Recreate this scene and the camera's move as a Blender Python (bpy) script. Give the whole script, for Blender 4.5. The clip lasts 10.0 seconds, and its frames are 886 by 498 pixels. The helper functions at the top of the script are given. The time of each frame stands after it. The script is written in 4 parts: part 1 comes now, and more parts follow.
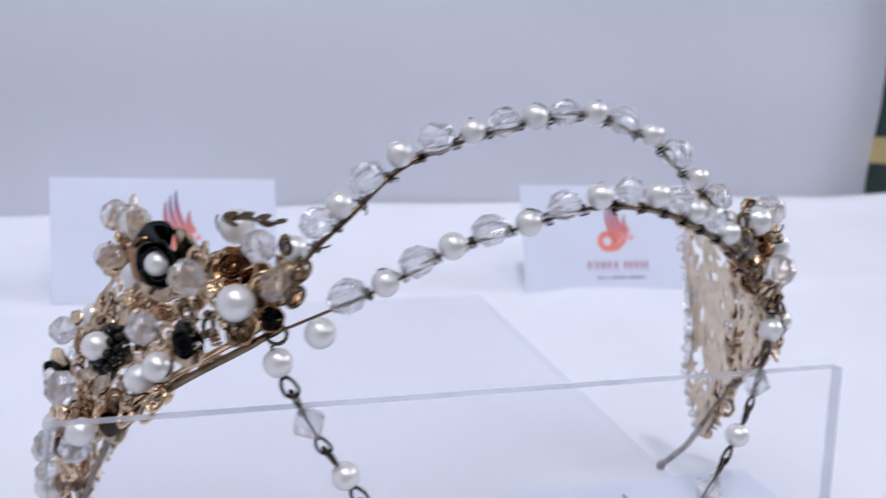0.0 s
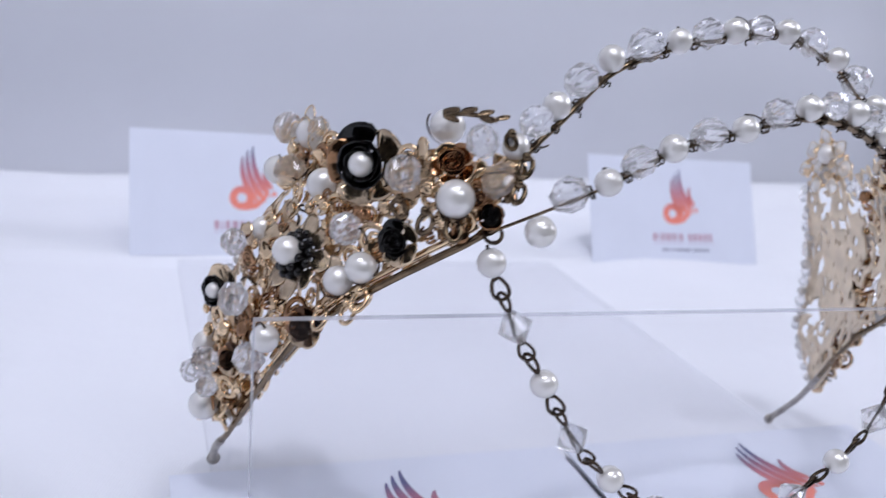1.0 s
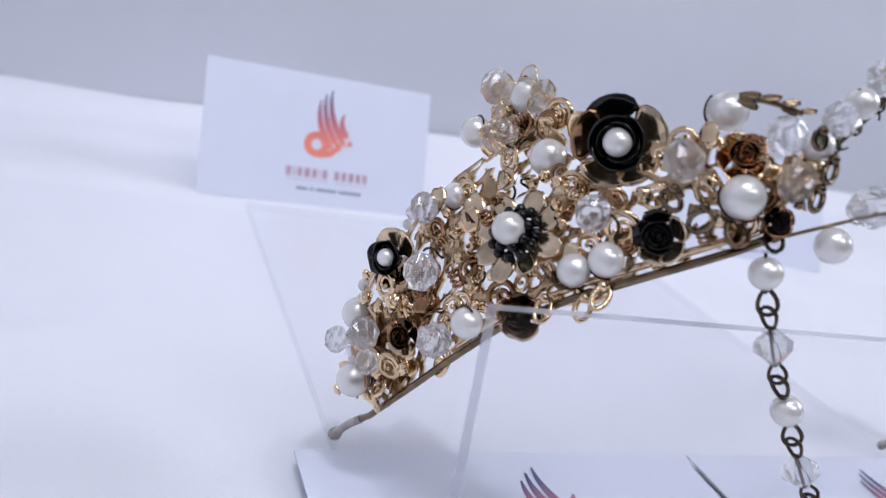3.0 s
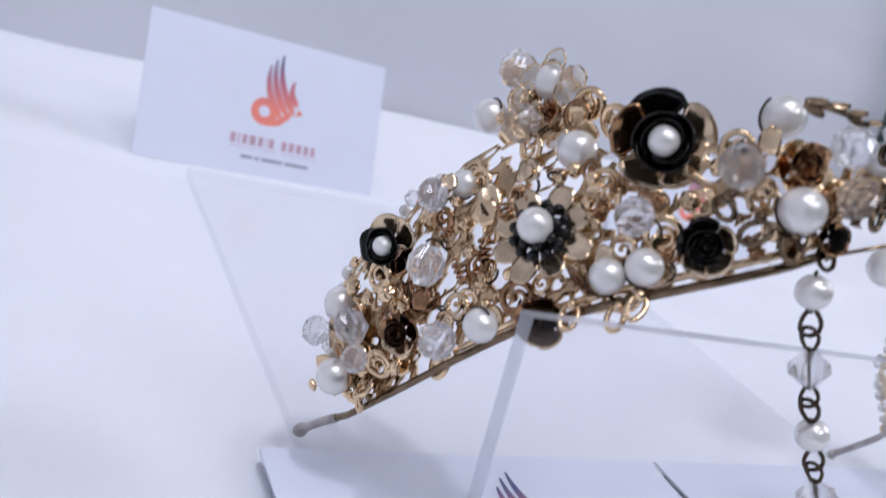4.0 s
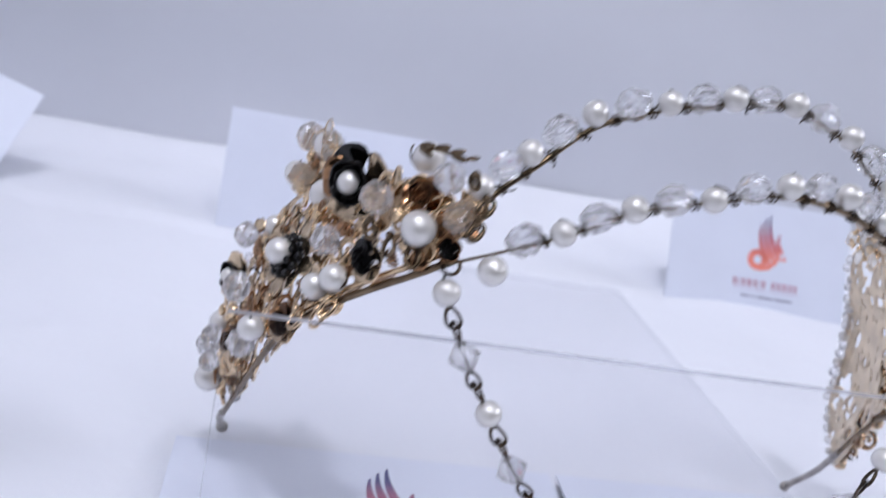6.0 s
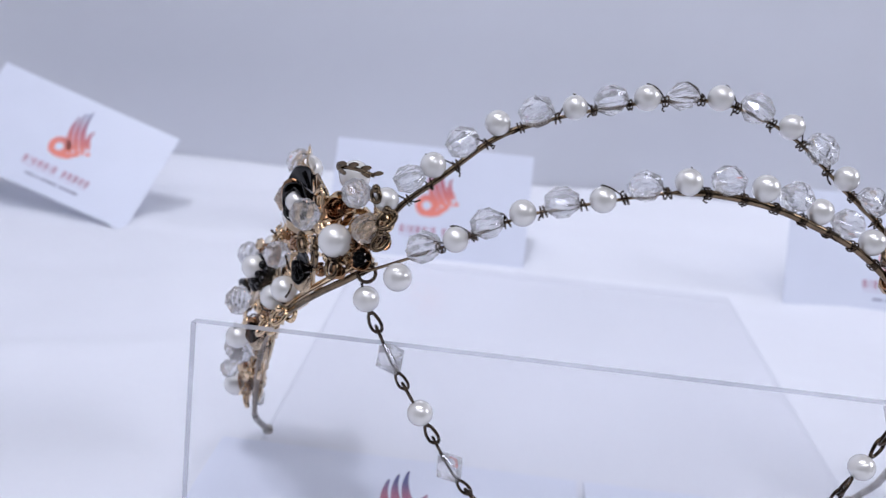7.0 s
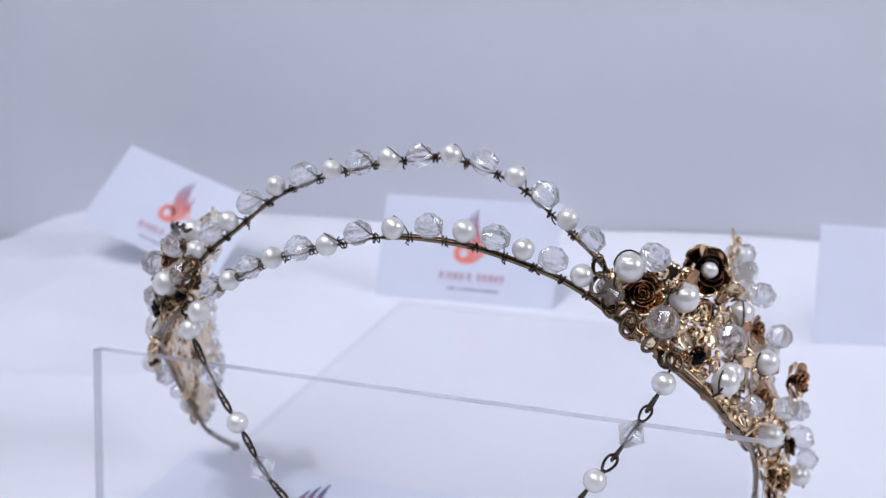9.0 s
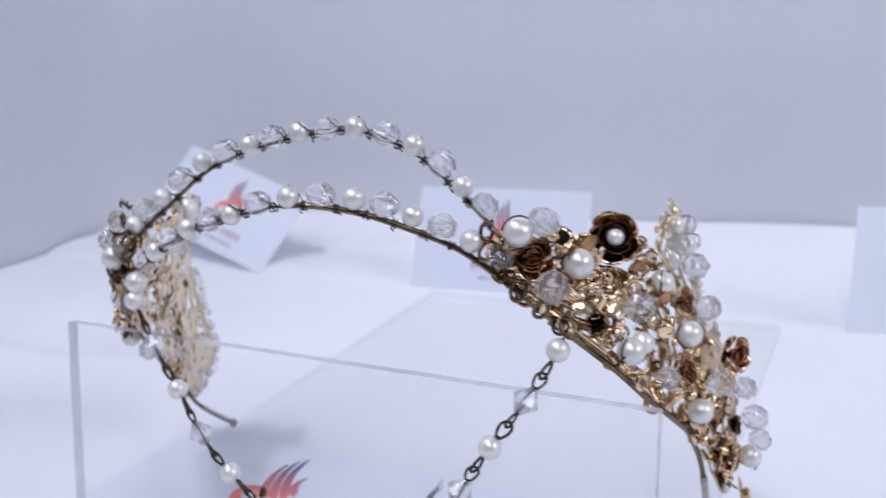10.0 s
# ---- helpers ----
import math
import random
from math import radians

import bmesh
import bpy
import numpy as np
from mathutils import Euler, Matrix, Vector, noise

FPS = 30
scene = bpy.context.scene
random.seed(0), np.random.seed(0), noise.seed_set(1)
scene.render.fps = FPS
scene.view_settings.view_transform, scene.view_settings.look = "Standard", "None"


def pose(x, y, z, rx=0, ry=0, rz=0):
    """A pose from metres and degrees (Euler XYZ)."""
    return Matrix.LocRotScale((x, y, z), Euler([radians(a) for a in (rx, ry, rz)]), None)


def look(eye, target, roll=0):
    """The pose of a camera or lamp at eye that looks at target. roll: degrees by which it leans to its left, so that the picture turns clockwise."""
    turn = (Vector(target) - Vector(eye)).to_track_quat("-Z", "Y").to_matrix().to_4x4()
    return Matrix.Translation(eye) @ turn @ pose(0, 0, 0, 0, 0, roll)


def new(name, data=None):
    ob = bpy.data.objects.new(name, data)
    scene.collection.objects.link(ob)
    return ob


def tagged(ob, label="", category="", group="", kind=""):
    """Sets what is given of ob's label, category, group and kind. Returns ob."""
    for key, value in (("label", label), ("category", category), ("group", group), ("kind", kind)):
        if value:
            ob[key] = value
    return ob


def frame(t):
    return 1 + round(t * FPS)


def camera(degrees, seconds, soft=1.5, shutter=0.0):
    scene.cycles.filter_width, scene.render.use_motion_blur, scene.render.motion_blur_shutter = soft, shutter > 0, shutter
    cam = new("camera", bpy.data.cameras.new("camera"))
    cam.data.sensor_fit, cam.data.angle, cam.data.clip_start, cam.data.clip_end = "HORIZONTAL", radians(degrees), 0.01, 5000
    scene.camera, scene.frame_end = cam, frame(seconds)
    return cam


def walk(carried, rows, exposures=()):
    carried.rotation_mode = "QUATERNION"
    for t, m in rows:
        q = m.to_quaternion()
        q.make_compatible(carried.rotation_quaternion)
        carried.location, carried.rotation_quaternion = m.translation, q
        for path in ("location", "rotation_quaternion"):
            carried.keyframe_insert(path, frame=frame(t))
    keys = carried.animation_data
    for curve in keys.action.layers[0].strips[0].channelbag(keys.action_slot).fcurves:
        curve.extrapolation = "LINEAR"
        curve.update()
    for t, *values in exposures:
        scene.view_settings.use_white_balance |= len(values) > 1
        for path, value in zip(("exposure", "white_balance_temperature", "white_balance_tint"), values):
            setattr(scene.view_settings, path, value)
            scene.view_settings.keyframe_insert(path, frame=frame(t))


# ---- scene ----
cam = camera(53.9, 10.0, soft=1.25, shutter=0.4)
cam.data.dof.use_dof = True
cam.data.dof.focus_distance = 0.153
cam.data.dof.aperture_fstop = 25.0
METRES, EYE, TILT, LEAN, TURN = 0.4235, 0.097, 0.0, 0.0, 0.0
ROWS = [
    (0.0, 0.0, 0.0, 0.0, 0.26, -7.89, -1.91),
    (0.5, -0.0574, 0.0055, -0.0217, -0.24, -7.88, -2.92),
    (1.0, -0.0821, -0.0021, -0.0407, -0.19, -7.88, -3.49),
    (1.5, -0.1239, -0.003, -0.0552, 0.02, -7.86, -4.21),
    (2.0, -0.1555, 0.0063, -0.0481, 0.14, -8.26, -5.6),
    (2.5, -0.1631, 0.0218, -0.0462, 0.2, -10.05, -7.6),
    (2.7, -0.1673, 0.0273, -0.0502, 0.21, -10.28, -8.83),
    (3.8, -0.2144, 0.0727, -0.0456, -6.0, -10.72, -14.37),
    (4.0, -0.2157, 0.0729, -0.0571, -6.76, -10.75, -14.82),
    (4.5, -0.1896, 0.0552, -0.0682, -5.47, -9.4, -15.89),
    (5.0, -0.1587, 0.0049, -0.0456, 1.77, -8.88, -15.16),
    (5.5, -0.1042, -0.0155, -0.0658, 5.11, -8.95, -13.27),
    (6.0, -0.0172, -0.0141, -0.0177, 9.91, -9.42, -10.43),
    (6.2, 0.0155, -0.0138, 0.0025, 13.3, -10.84, -9.26),
    (7.3, 0.1347, 0.0093, -0.0015, 25.92, -9.7, -5.42),
    (7.5, 0.1564, 0.0172, 0.0004, 26.74, -9.56, -5.54),
    (8.0, 0.2231, 0.0224, 0.0078, 29.17, -9.06, -5.17),
    (8.5, 0.2911, 0.029, 0.0156, 33.36, -8.55, -4.05),
    (9.0, 0.3236, 0.0442, 0.0212, 38.59, -7.84, -2.12),
    (9.5, 0.3542, 0.0719, 0.0142, 43.14, -7.58, -1.11),
    (10.0, 0.4098, 0.1113, 0.0066, 46.75, -7.62, -0.54),
]
walk(cam, [(t, pose(0, 0, EYE, TILT, LEAN, TURN) @ pose(METRES * x, METRES * y, METRES * z, 90 + pitch, roll, yaw)) for t, x, y, z, yaw, pitch, roll in ROWS])

# ---------------------------------------------------------------- world and lamps
world = bpy.data.worlds.new("room_air")
scene.world = world
world.use_nodes = True
world.node_tree.nodes["Background"].inputs[0].default_value = (0.55, 0.6, 0.72, 1)
world.node_tree.nodes["Background"].inputs[1].default_value = 0.04

TURN_DEG = 19.58                       # the shelf's long direction, turned from x
BASIS = pose(0, 0, 0, 0, 0, TURN_DEG)
SLOPE = 0.1566                         # the shelf rises towards its back
MM = 0.001


def shelf_z(s):
    """Height in mm of the shelf's surface at depth s (mm)."""
    return (s - 200.0) * SLOPE


def at(u, s, z):
    """World place from mm along the shelf, into its depth, and up."""
    return BASIS @ Vector((u * MM, s * MM, z * MM))


def aimed_lamp(name, u, s, z, size, power, colour):
    data = bpy.data.lights.new(name, "AREA")
    data.shape, data.size, data.energy, data.color = "SQUARE", size, power, colour
    ob = new(name, data)
    ob.matrix_world = look(at(u, s, z), at(65, 200, 20))
    return ob


COOL = (0.838, 0.865, 1.0)
aimed_lamp("ceiling_spot", -210, -560, 1640, 0.06, 5.9, COOL)
aimed_lamp("ceiling_spot", 330, -420, 1660, 0.06, 2.6, COOL)
# Added fill lamp, well below the ceiling, that brightens the left side wall.
aimed_lamp("fill_panel", 2350, -150, 1250, 0.9, 22.5, COOL)
# Two unseen rows of panels, assumed for even fill and glints.
for k, power in enumerate((5.2, 6.4, 9.8)):
    aimed_lamp("fill_panel", -1050 + 420 * k, -150 - 190 * k, 1690, 0.42, 5.7, COOL)
    aimed_lamp("fill_panel", -500 + 640 * k, -1500, 1690, 0.58, power, COOL)


# ---------------------------------------------------------------- materials
def material(name, colour, rough=0.5, metal=0.0, vary=0.0, scale=200.0, bump=0.0, bump_scale=600.0, **extra):
    m = bpy.data.materials.new(name)
    m.use_nodes = True
    nt = m.node_tree
    b = nt.nodes["Principled BSDF"]
    b.inputs["Base Color"].default_value = (*colour, 1)
    b.inputs["Roughness"].default_value = rough
    b.inputs["Metallic"].default_value = metal
    for key, value in extra.items():
        b.inputs[key.replace("_", " ")].default_value = value
    co = nt.nodes.new("ShaderNodeNewGeometry")
    if vary:
        n = nt.nodes.new("ShaderNodeTexNoise")
        n.inputs["Scale"].default_value = scale
        n.inputs["Detail"].default_value = 6
        nt.links.new(co.outputs["Position"], n.inputs["Vector"])
        ramp = nt.nodes.new("ShaderNodeValToRGB")
        lo, hi = ramp.color_ramp.elements
        lo.position, hi.position = 0.3, 0.7
        lo.color = (*[c * (1 - vary) for c in colour], 1)
        hi.color = (*[min(1, c * (1 + vary)) for c in colour], 1)
        nt.links.new(n.outputs["Fac"], ramp.inputs["Fac"])
        nt.links.new(ramp.outputs["Color"], b.inputs["Base Color"])
        mr = nt.nodes.new("ShaderNodeMapRange")
        mr.inputs["To Min"].default_value = max(0.02, rough * (1 - vary))
        mr.inputs["To Max"].default_value = min(1, rough * (1 + vary))
        nt.links.new(n.outputs["Fac"], mr.inputs["Value"])
        nt.links.new(mr.outputs["Result"], b.inputs["Roughness"])
    if bump:
        n2 = nt.nodes.new("ShaderNodeTexNoise")
        n2.inputs["Scale"].default_value = bump_scale
        n2.inputs["Detail"].default_value = 4
        nt.links.new(co.outputs["Position"], n2.inputs["Vector"])
        bp = nt.nodes.new("ShaderNodeBump")
        bp.inputs["Strength"].default_value = bump
        bp.inputs["Distance"].default_value = 0.0002
        nt.links.new(n2.outputs["Fac"], bp.inputs["Height"])
        nt.links.new(bp.outputs["Normal"], b.inputs["Normal"])
    return m


def cloth_material():
    """White woven cotton: fine weave relief, faint creases."""
    m = material("white_cotton", (0.80, 0.81, 0.86), 0.9, vary=0.03, scale=9.0, Sheen_Weight=0.2)
    nt = m.node_tree
    b = nt.nodes["Principled BSDF"]
    co = nt.nodes.new("ShaderNodeTexCoord")
    sx = nt.nodes.new("ShaderNodeSeparateXYZ")
    nt.links.new(co.outputs["Object"], sx.inputs[0])
    waves = []
    for axis in ("X", "Y"):
        k = nt.nodes.new("ShaderNodeMath")
        k.operation = "MULTIPLY"
        k.inputs[1].default_value = 9000.0
        sn = nt.nodes.new("ShaderNodeMath")
        sn.operation = "SINE"
        nt.links.new(sx.outputs[axis], k.inputs[0])
        nt.links.new(k.outputs[0], sn.inputs[0])
        waves.append(sn)
    add = nt.nodes.new("ShaderNodeMath")
    nt.links.new(waves[0].outputs[0], add.inputs[0])
    nt.links.new(waves[1].outputs[0], add.inputs[1])
    noi = nt.nodes.new("ShaderNodeTexNoise")
    noi.inputs["Scale"].default_value = 45.0
    noi.inputs["Detail"].default_value = 5
    nt.links.new(co.outputs["Object"], noi.inputs["Vector"])
    b1 = nt.nodes.new("ShaderNodeBump")
    b1.inputs["Strength"].default_value = 0.25
    b1.inputs["Distance"].default_value = 0.00006
    nt.links.new(add.outputs[0], b1.inputs["Height"])
    b2 = nt.nodes.new("ShaderNodeBump")
    b2.inputs["Strength"].default_value = 0.35
    b2.inputs["Distance"].default_value = 0.003
    nt.links.new(noi.outputs["Fac"], b2.inputs["Height"])
    nt.links.new(b1.outputs["Normal"], b2.inputs["Normal"])
    nt.links.new(b2.outputs["Normal"], b.inputs["Normal"])
    return m


def ink_material():
    """Printed mark: dark blue at its top running into coral red below."""
    m = material("print_ink", (0.8, 0.2, 0.15), 0.5)
    nt = m.node_tree
    b = nt.nodes["Principled BSDF"]
    co = nt.nodes.new("ShaderNodeTexCoord")
    sx = nt.nodes.new("ShaderNodeSeparateXYZ")
    ramp = nt.nodes.new("ShaderNodeValToRGB")
    mr = nt.nodes.new("ShaderNodeMapRange")
    mr.inputs["From Min"].default_value = 0.018
    mr.inputs["From Max"].default_value = 0.045
    nt.links.new(co.outputs["Object"], sx.inputs[0])
    nt.links.new(sx.outputs["Y"], mr.inputs["Value"])
    nt.links.new(mr.outputs["Result"], ramp.inputs["Fac"])
    e = ramp.color_ramp.elements
    e[0].position, e[0].color = 0.25, (0.86, 0.25, 0.19, 1)
    e[1].position, e[1].color = 0.92, (0.09, 0.09, 0.22, 1)
    mid = ramp.color_ramp.elements.new(0.6)
    mid.color = (0.5, 0.16, 0.21, 1)
    nt.links.new(ramp.outputs["Color"], b.inputs["Base Color"])
    return m


CLOTH = cloth_material()
INK = ink_material()
INK_RED = material("red_ink", (0.52, 0.33, 0.42), 0.5, vary=0.1)
INK_DARK = material("dark_ink", (0.3, 0.3, 0.4), 0.5, vary=0.1)
CARD = material("card_stock", (0.71, 0.74, 0.84), 0.42, vary=0.015, scale=60, bump=0.05, bump_scale=1500)
WALL = material("painted_board", (0.61, 0.62, 0.67), 0.24, vary=0.05, scale=3.0, bump=0.08, bump_scale=90)
PEARL = material("pearl", (0.79, 0.765, 0.725), 0.26, 0.3, vary=0.03, scale=1.5, Coat_Weight=1.0, Coat_Roughness=0.06, Coat_IOR=1.7)


def clear_sheet(name, clear, body, share, ior=1.49, rough=0.02):
    """Thin clear plastic: lets light straight through, mirrors by Fresnel, with a share of milky body."""
    m = bpy.data.materials.new(name)
    m.use_nodes = True
    nt = m.node_tree
    nt.nodes.remove(nt.nodes["Principled BSDF"])
    tr = nt.nodes.new("ShaderNodeBsdfTransparent")
    tr.inputs[0].default_value = (*clear, 1)
    di = nt.nodes.new("ShaderNodeBsdfDiffuse")
    di.inputs[0].default_value = (*body, 1)
    gl = nt.nodes.new("ShaderNodeBsdfGlossy")
    gl.inputs["Roughness"].default_value = rough
    lw = nt.nodes.new("ShaderNodeLayerWeight")
    lw.inputs["Blend"].default_value = 0.5
    pw = nt.nodes.new("ShaderNodeMath")
    pw.operation = "POWER"
    pw.inputs[1].default_value = 5.0
    fr = nt.nodes.new("ShaderNodeMath")
    fr.operation = "MULTIPLY_ADD"
    fr.inputs[1].default_value, fr.inputs[2].default_value = 0.32, ((ior - 1) / (ior + 1)) ** 2
    nt.links.new(lw.outputs["Facing"], pw.inputs[0])
    nt.links.new(pw.outputs[0], fr.inputs[0])
    a, b = nt.nodes.new("ShaderNodeMixShader"), nt.nodes.new("ShaderNodeMixShader")
    co = nt.nodes.new("ShaderNodeTexCoord")
    noi = nt.nodes.new("ShaderNodeTexNoise")
    noi.inputs["Scale"].default_value = 70
    noi.inputs["Detail"].default_value = 5
    mr = nt.nodes.new("ShaderNodeMapRange")
    mr.inputs["To Min"].default_value, mr.inputs["To Max"].default_value = share * 0.6, share * 1.4
    nt.links.new(co.outputs["Object"], noi.inputs["Vector"])
    nt.links.new(noi.outputs["Fac"], mr.inputs["Value"])
    nt.links.new(mr.outputs["Result"], a.inputs[0])
    nt.links.new(tr.outputs[0], a.inputs[1])
    nt.links.new(di.outputs[0], a.inputs[2])
    nt.links.new(fr.outputs[0], b.inputs[0])
    nt.links.new(a.outputs[0], b.inputs[1])
    nt.links.new(gl.outputs[0], b.inputs[2])
    nt.links.new(b.outputs[0], nt.nodes["Material Output"].inputs["Surface"])
    return m


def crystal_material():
    """Clear cut glass, partly let straight through. A white translucent share stands in for refracted brightness."""
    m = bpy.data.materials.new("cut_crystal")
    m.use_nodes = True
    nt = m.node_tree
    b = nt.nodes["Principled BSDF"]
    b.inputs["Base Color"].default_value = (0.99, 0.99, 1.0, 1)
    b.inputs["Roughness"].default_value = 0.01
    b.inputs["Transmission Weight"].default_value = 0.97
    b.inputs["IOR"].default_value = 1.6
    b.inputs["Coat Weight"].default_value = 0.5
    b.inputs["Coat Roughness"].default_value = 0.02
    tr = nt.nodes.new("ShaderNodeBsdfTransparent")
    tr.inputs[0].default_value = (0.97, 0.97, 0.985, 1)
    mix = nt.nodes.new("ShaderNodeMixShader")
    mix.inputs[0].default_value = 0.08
    bright_body = nt.nodes.new("ShaderNodeBsdfTranslucent")
    bright_body.inputs[0].default_value = (0.97, 0.96, 0.95, 1)
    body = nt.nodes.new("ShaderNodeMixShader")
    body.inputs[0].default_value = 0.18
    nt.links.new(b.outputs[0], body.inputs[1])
    nt.links.new(bright_body.outputs[0], body.inputs[2])
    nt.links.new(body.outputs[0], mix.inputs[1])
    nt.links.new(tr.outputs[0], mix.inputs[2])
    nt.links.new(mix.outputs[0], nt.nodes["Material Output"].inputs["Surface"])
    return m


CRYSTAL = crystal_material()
ACRYLIC = clear_sheet("clear_acrylic", (0.994, 0.994, 0.997), (0.7, 0.72, 0.78), 0.008, ior=1.27)
ACRYLIC_RIM = clear_sheet("polished_acrylic_rim", (0.97, 0.973, 0.985), (0.72, 0.73, 0.78), 0.05, rough=0.15)
ACRYLIC_EDGE = clear_sheet("sawn_acrylic_edge", (0.82, 0.83, 0.87), (0.68, 0.69, 0.74), 0.45, rough=0.25)
GOLD = material("pale_gold", (0.82, 0.58, 0.365), 0.06, 1.0, vary=0.32, scale=260, bump=0.12, bump_scale=900)
GOLD_MATT = material("brushed_pale_gold", (0.72, 0.55, 0.37), 0.16, 0.97, vary=0.42, scale=220, bump=0.4, bump_scale=700)
BRONZE = material("aged_bronze", (0.36, 0.2, 0.105), 0.12, 1.0, vary=0.4, scale=300, bump=0.3, bump_scale=900)
BLACK = material("black_enamel", (0.003, 0.0025, 0.0025), 0.08, 0.0, vary=0.2, scale=300, IOR=1.42)
# Sheet's inner face: light falling on it is put into this paler copy.
LACE_BACK = material("lit_sheet_back", (0.8, 0.67, 0.5), 0.42, 0.55, vary=0.12, scale=240, bump=0.4, bump_scale=800)
# Sheet's outer face: shade behind the beads is put into this darker copy.
LACE = material("shaded_gold_sheet", (0.5, 0.35, 0.21), 0.18, 0.97, vary=0.38, scale=240, bump=0.4, bump_scale=800)
DARK_BRONZE = material("dark_bronze", (0.09, 0.05, 0.03), 0.12, 1.0, vary=0.4, scale=300, bump=0.3, bump_scale=900)
WIRE = material("antique_wire", (0.065, 0.046, 0.032), 0.2, 1.0, vary=0.4, scale=400)
BRASS = material("dark_brass", (0.18, 0.128, 0.08), 0.15, 1.0, vary=0.35, scale=350, bump=0.15, bump_scale=900)
STEEL = material("dull_steel", (0.42, 0.39, 0.36), 0.38, 1.0, vary=0.25, scale=400)
DARK_GREEN = material("dark_green_paper", (0.012, 0.03, 0.024), 0.4, vary=0.3, scale=30)
GOLD_PAPER = material("gold_paper", (0.62, 0.48, 0.22), 0.4, 0.4, vary=0.15, scale=40)
# Paints of unseen surfaces; walls and floor kept dark for contrast in metal reflections.
ROOM = material("room_paint", (0.08, 0.08, 0.085), 0.8, vary=0.05, scale=2)
ROOM_DARK = material("room_floor", (0.06, 0.055, 0.05), 0.5, vary=0.2, scale=3)
CEIL = material("ceiling_paint", (0.35, 0.35, 0.35), 0.9, vary=0.04, scale=2)


# ---------------------------------------------------------------- mesh helpers
def mesh_of(bm, name, *mats, smooth=True):
    me = bpy.data.meshes.new(name)
    bm.to_mesh(me)
    bm.free()
    for m in mats:
        me.materials.append(m)
    if smooth:
        me.polygons.foreach_set("use_smooth", [True] * len(me.polygons))
    me.update()
    return me


def part(name, data, mat=None, parent=None, label="", m=None, smooth=True):
    """Links a bmesh (or ready mesh) as one mesh object under a thing or part; m: its pose in the parent."""
    if isinstance(data, bmesh.types.BMesh):
        mats = mat if isinstance(mat, (list, tuple)) else [mat]
        data = mesh_of(data, name, *mats, smooth=smooth)
    ob = new(name, data)
    ob.parent = parent
    if m is not None:
        ob.matrix_basis = m
    if label:
        tagged(ob, label)
    return ob


def thing(name, m, label, category, group="", kind=""):
    ob = new(name)
    ob.empty_display_size = 0.01
    ob.matrix_basis = m
    return tagged(ob, label, category, group, kind)


def grid_faces(bm, rows, mat=0, closed=False):
    """Faces between rows of vertices."""
    out = []
    for r0, r1 in zip(rows, rows[1:]):
        n = len(r0)
        for i in range(n if closed else n - 1):
            j = (i + 1) % n
            f = bm.faces.new((r0[i], r0[j], r1[j], r1[i]))
            f.material_index = mat
            out.append(f)
    return out


def tube(bm, pts, r, seg=8, closed=False, mat=0, taper=None):
    """A round rod along points (mm or m alike)."""
    pts = [Vector(p) for p in pts]
    n = len(pts)
    rows = []
    side = None
    for i, p in enumerate(pts):
        a = pts[(i - 1) % n] if closed or i else p
        b = pts[(i + 1) % n] if closed or i < n - 1 else p
        d = (b - a).normalized()
        if side is None:
            side = d.orthogonal().normalized()
        side = (side - d * side.dot(d))
        side = side.normalized() if side.length > 1e-9 else d.orthogonal().normalized()
        up = d.cross(side)
        rr = r if taper is None else r * taper(i / max(1, n - 1))
        rows.append([bm.verts.new(p + side * math.cos(2 * math.pi * k / seg) * rr + up * math.sin(2 * math.pi * k / seg) * rr)
                     for k in range(seg)])
    if closed:
        rows.append(rows[0])
    grid_faces(bm, rows, mat, True)
    if not closed:
        for row in (rows[0][::-1], rows[-1]):
            bm.faces.new(row).material_index = mat


def ring_points(c, ax, ay, r, n=14, squash=1.0, turn=math.tau):
    return [Vector(c) + Vector(ax) * (r * math.cos(turn * k / n)) + Vector(ay) * (r * squash * math.sin(turn * k / n)) for k in range(n)]


def ball(bm, c, r, seg=8, rings=6, mat=0):
    rows = []
    for i in range(rings + 1):
        th = math.pi * i / rings
        rr = max(math.sin(th), 0.02)
        rows.append([bm.verts.new(Vector(c) + Vector((math.cos(math.tau * k / seg) * rr, math.sin(math.tau * k / seg) * rr, math.cos(th))) * r)
                     for k in range(seg)])
    grid_faces(bm, rows, mat, True)


def slab(bm, corners, depth, mat=0, edge_mat=None):
    """A solid plate from four corners, thickened along depth."""
    a = [bm.verts.new(Vector(c)) for c in corners]
    b = [bm.verts.new(Vector(c) + Vector(depth)) for c in corners]
    bm.faces.new(a[::-1]).material_index = mat
    bm.faces.new(b).material_index = mat
    for i in range(4):
        j = (i + 1) % 4
        bm.faces.new((a[i], a[j], b[j], b[i])).material_index = mat if edge_mat is None else edge_mat
    bmesh.ops.recalc_face_normals(bm, faces=bm.faces[:])


def spline(pts, n=16):
    """Catmull-Rom through points."""
    p = [Vector(q) for q in pts]
    p = [2 * p[0] - p[1]] + p + [2 * p[-1] - p[-2]]
    out = []
    for i in range(1, len(p) - 2):
        a, b, c, d = p[i - 1:i + 3]
        for k in range(n):
            t = k / n
            out.append(0.5 * (2 * b + (c - a) * t + (2 * a - 5 * b + 4 * c - d) * t * t + (3 * b - a - 3 * c + d) * t ** 3))
    out.append(p[-2])
    return out


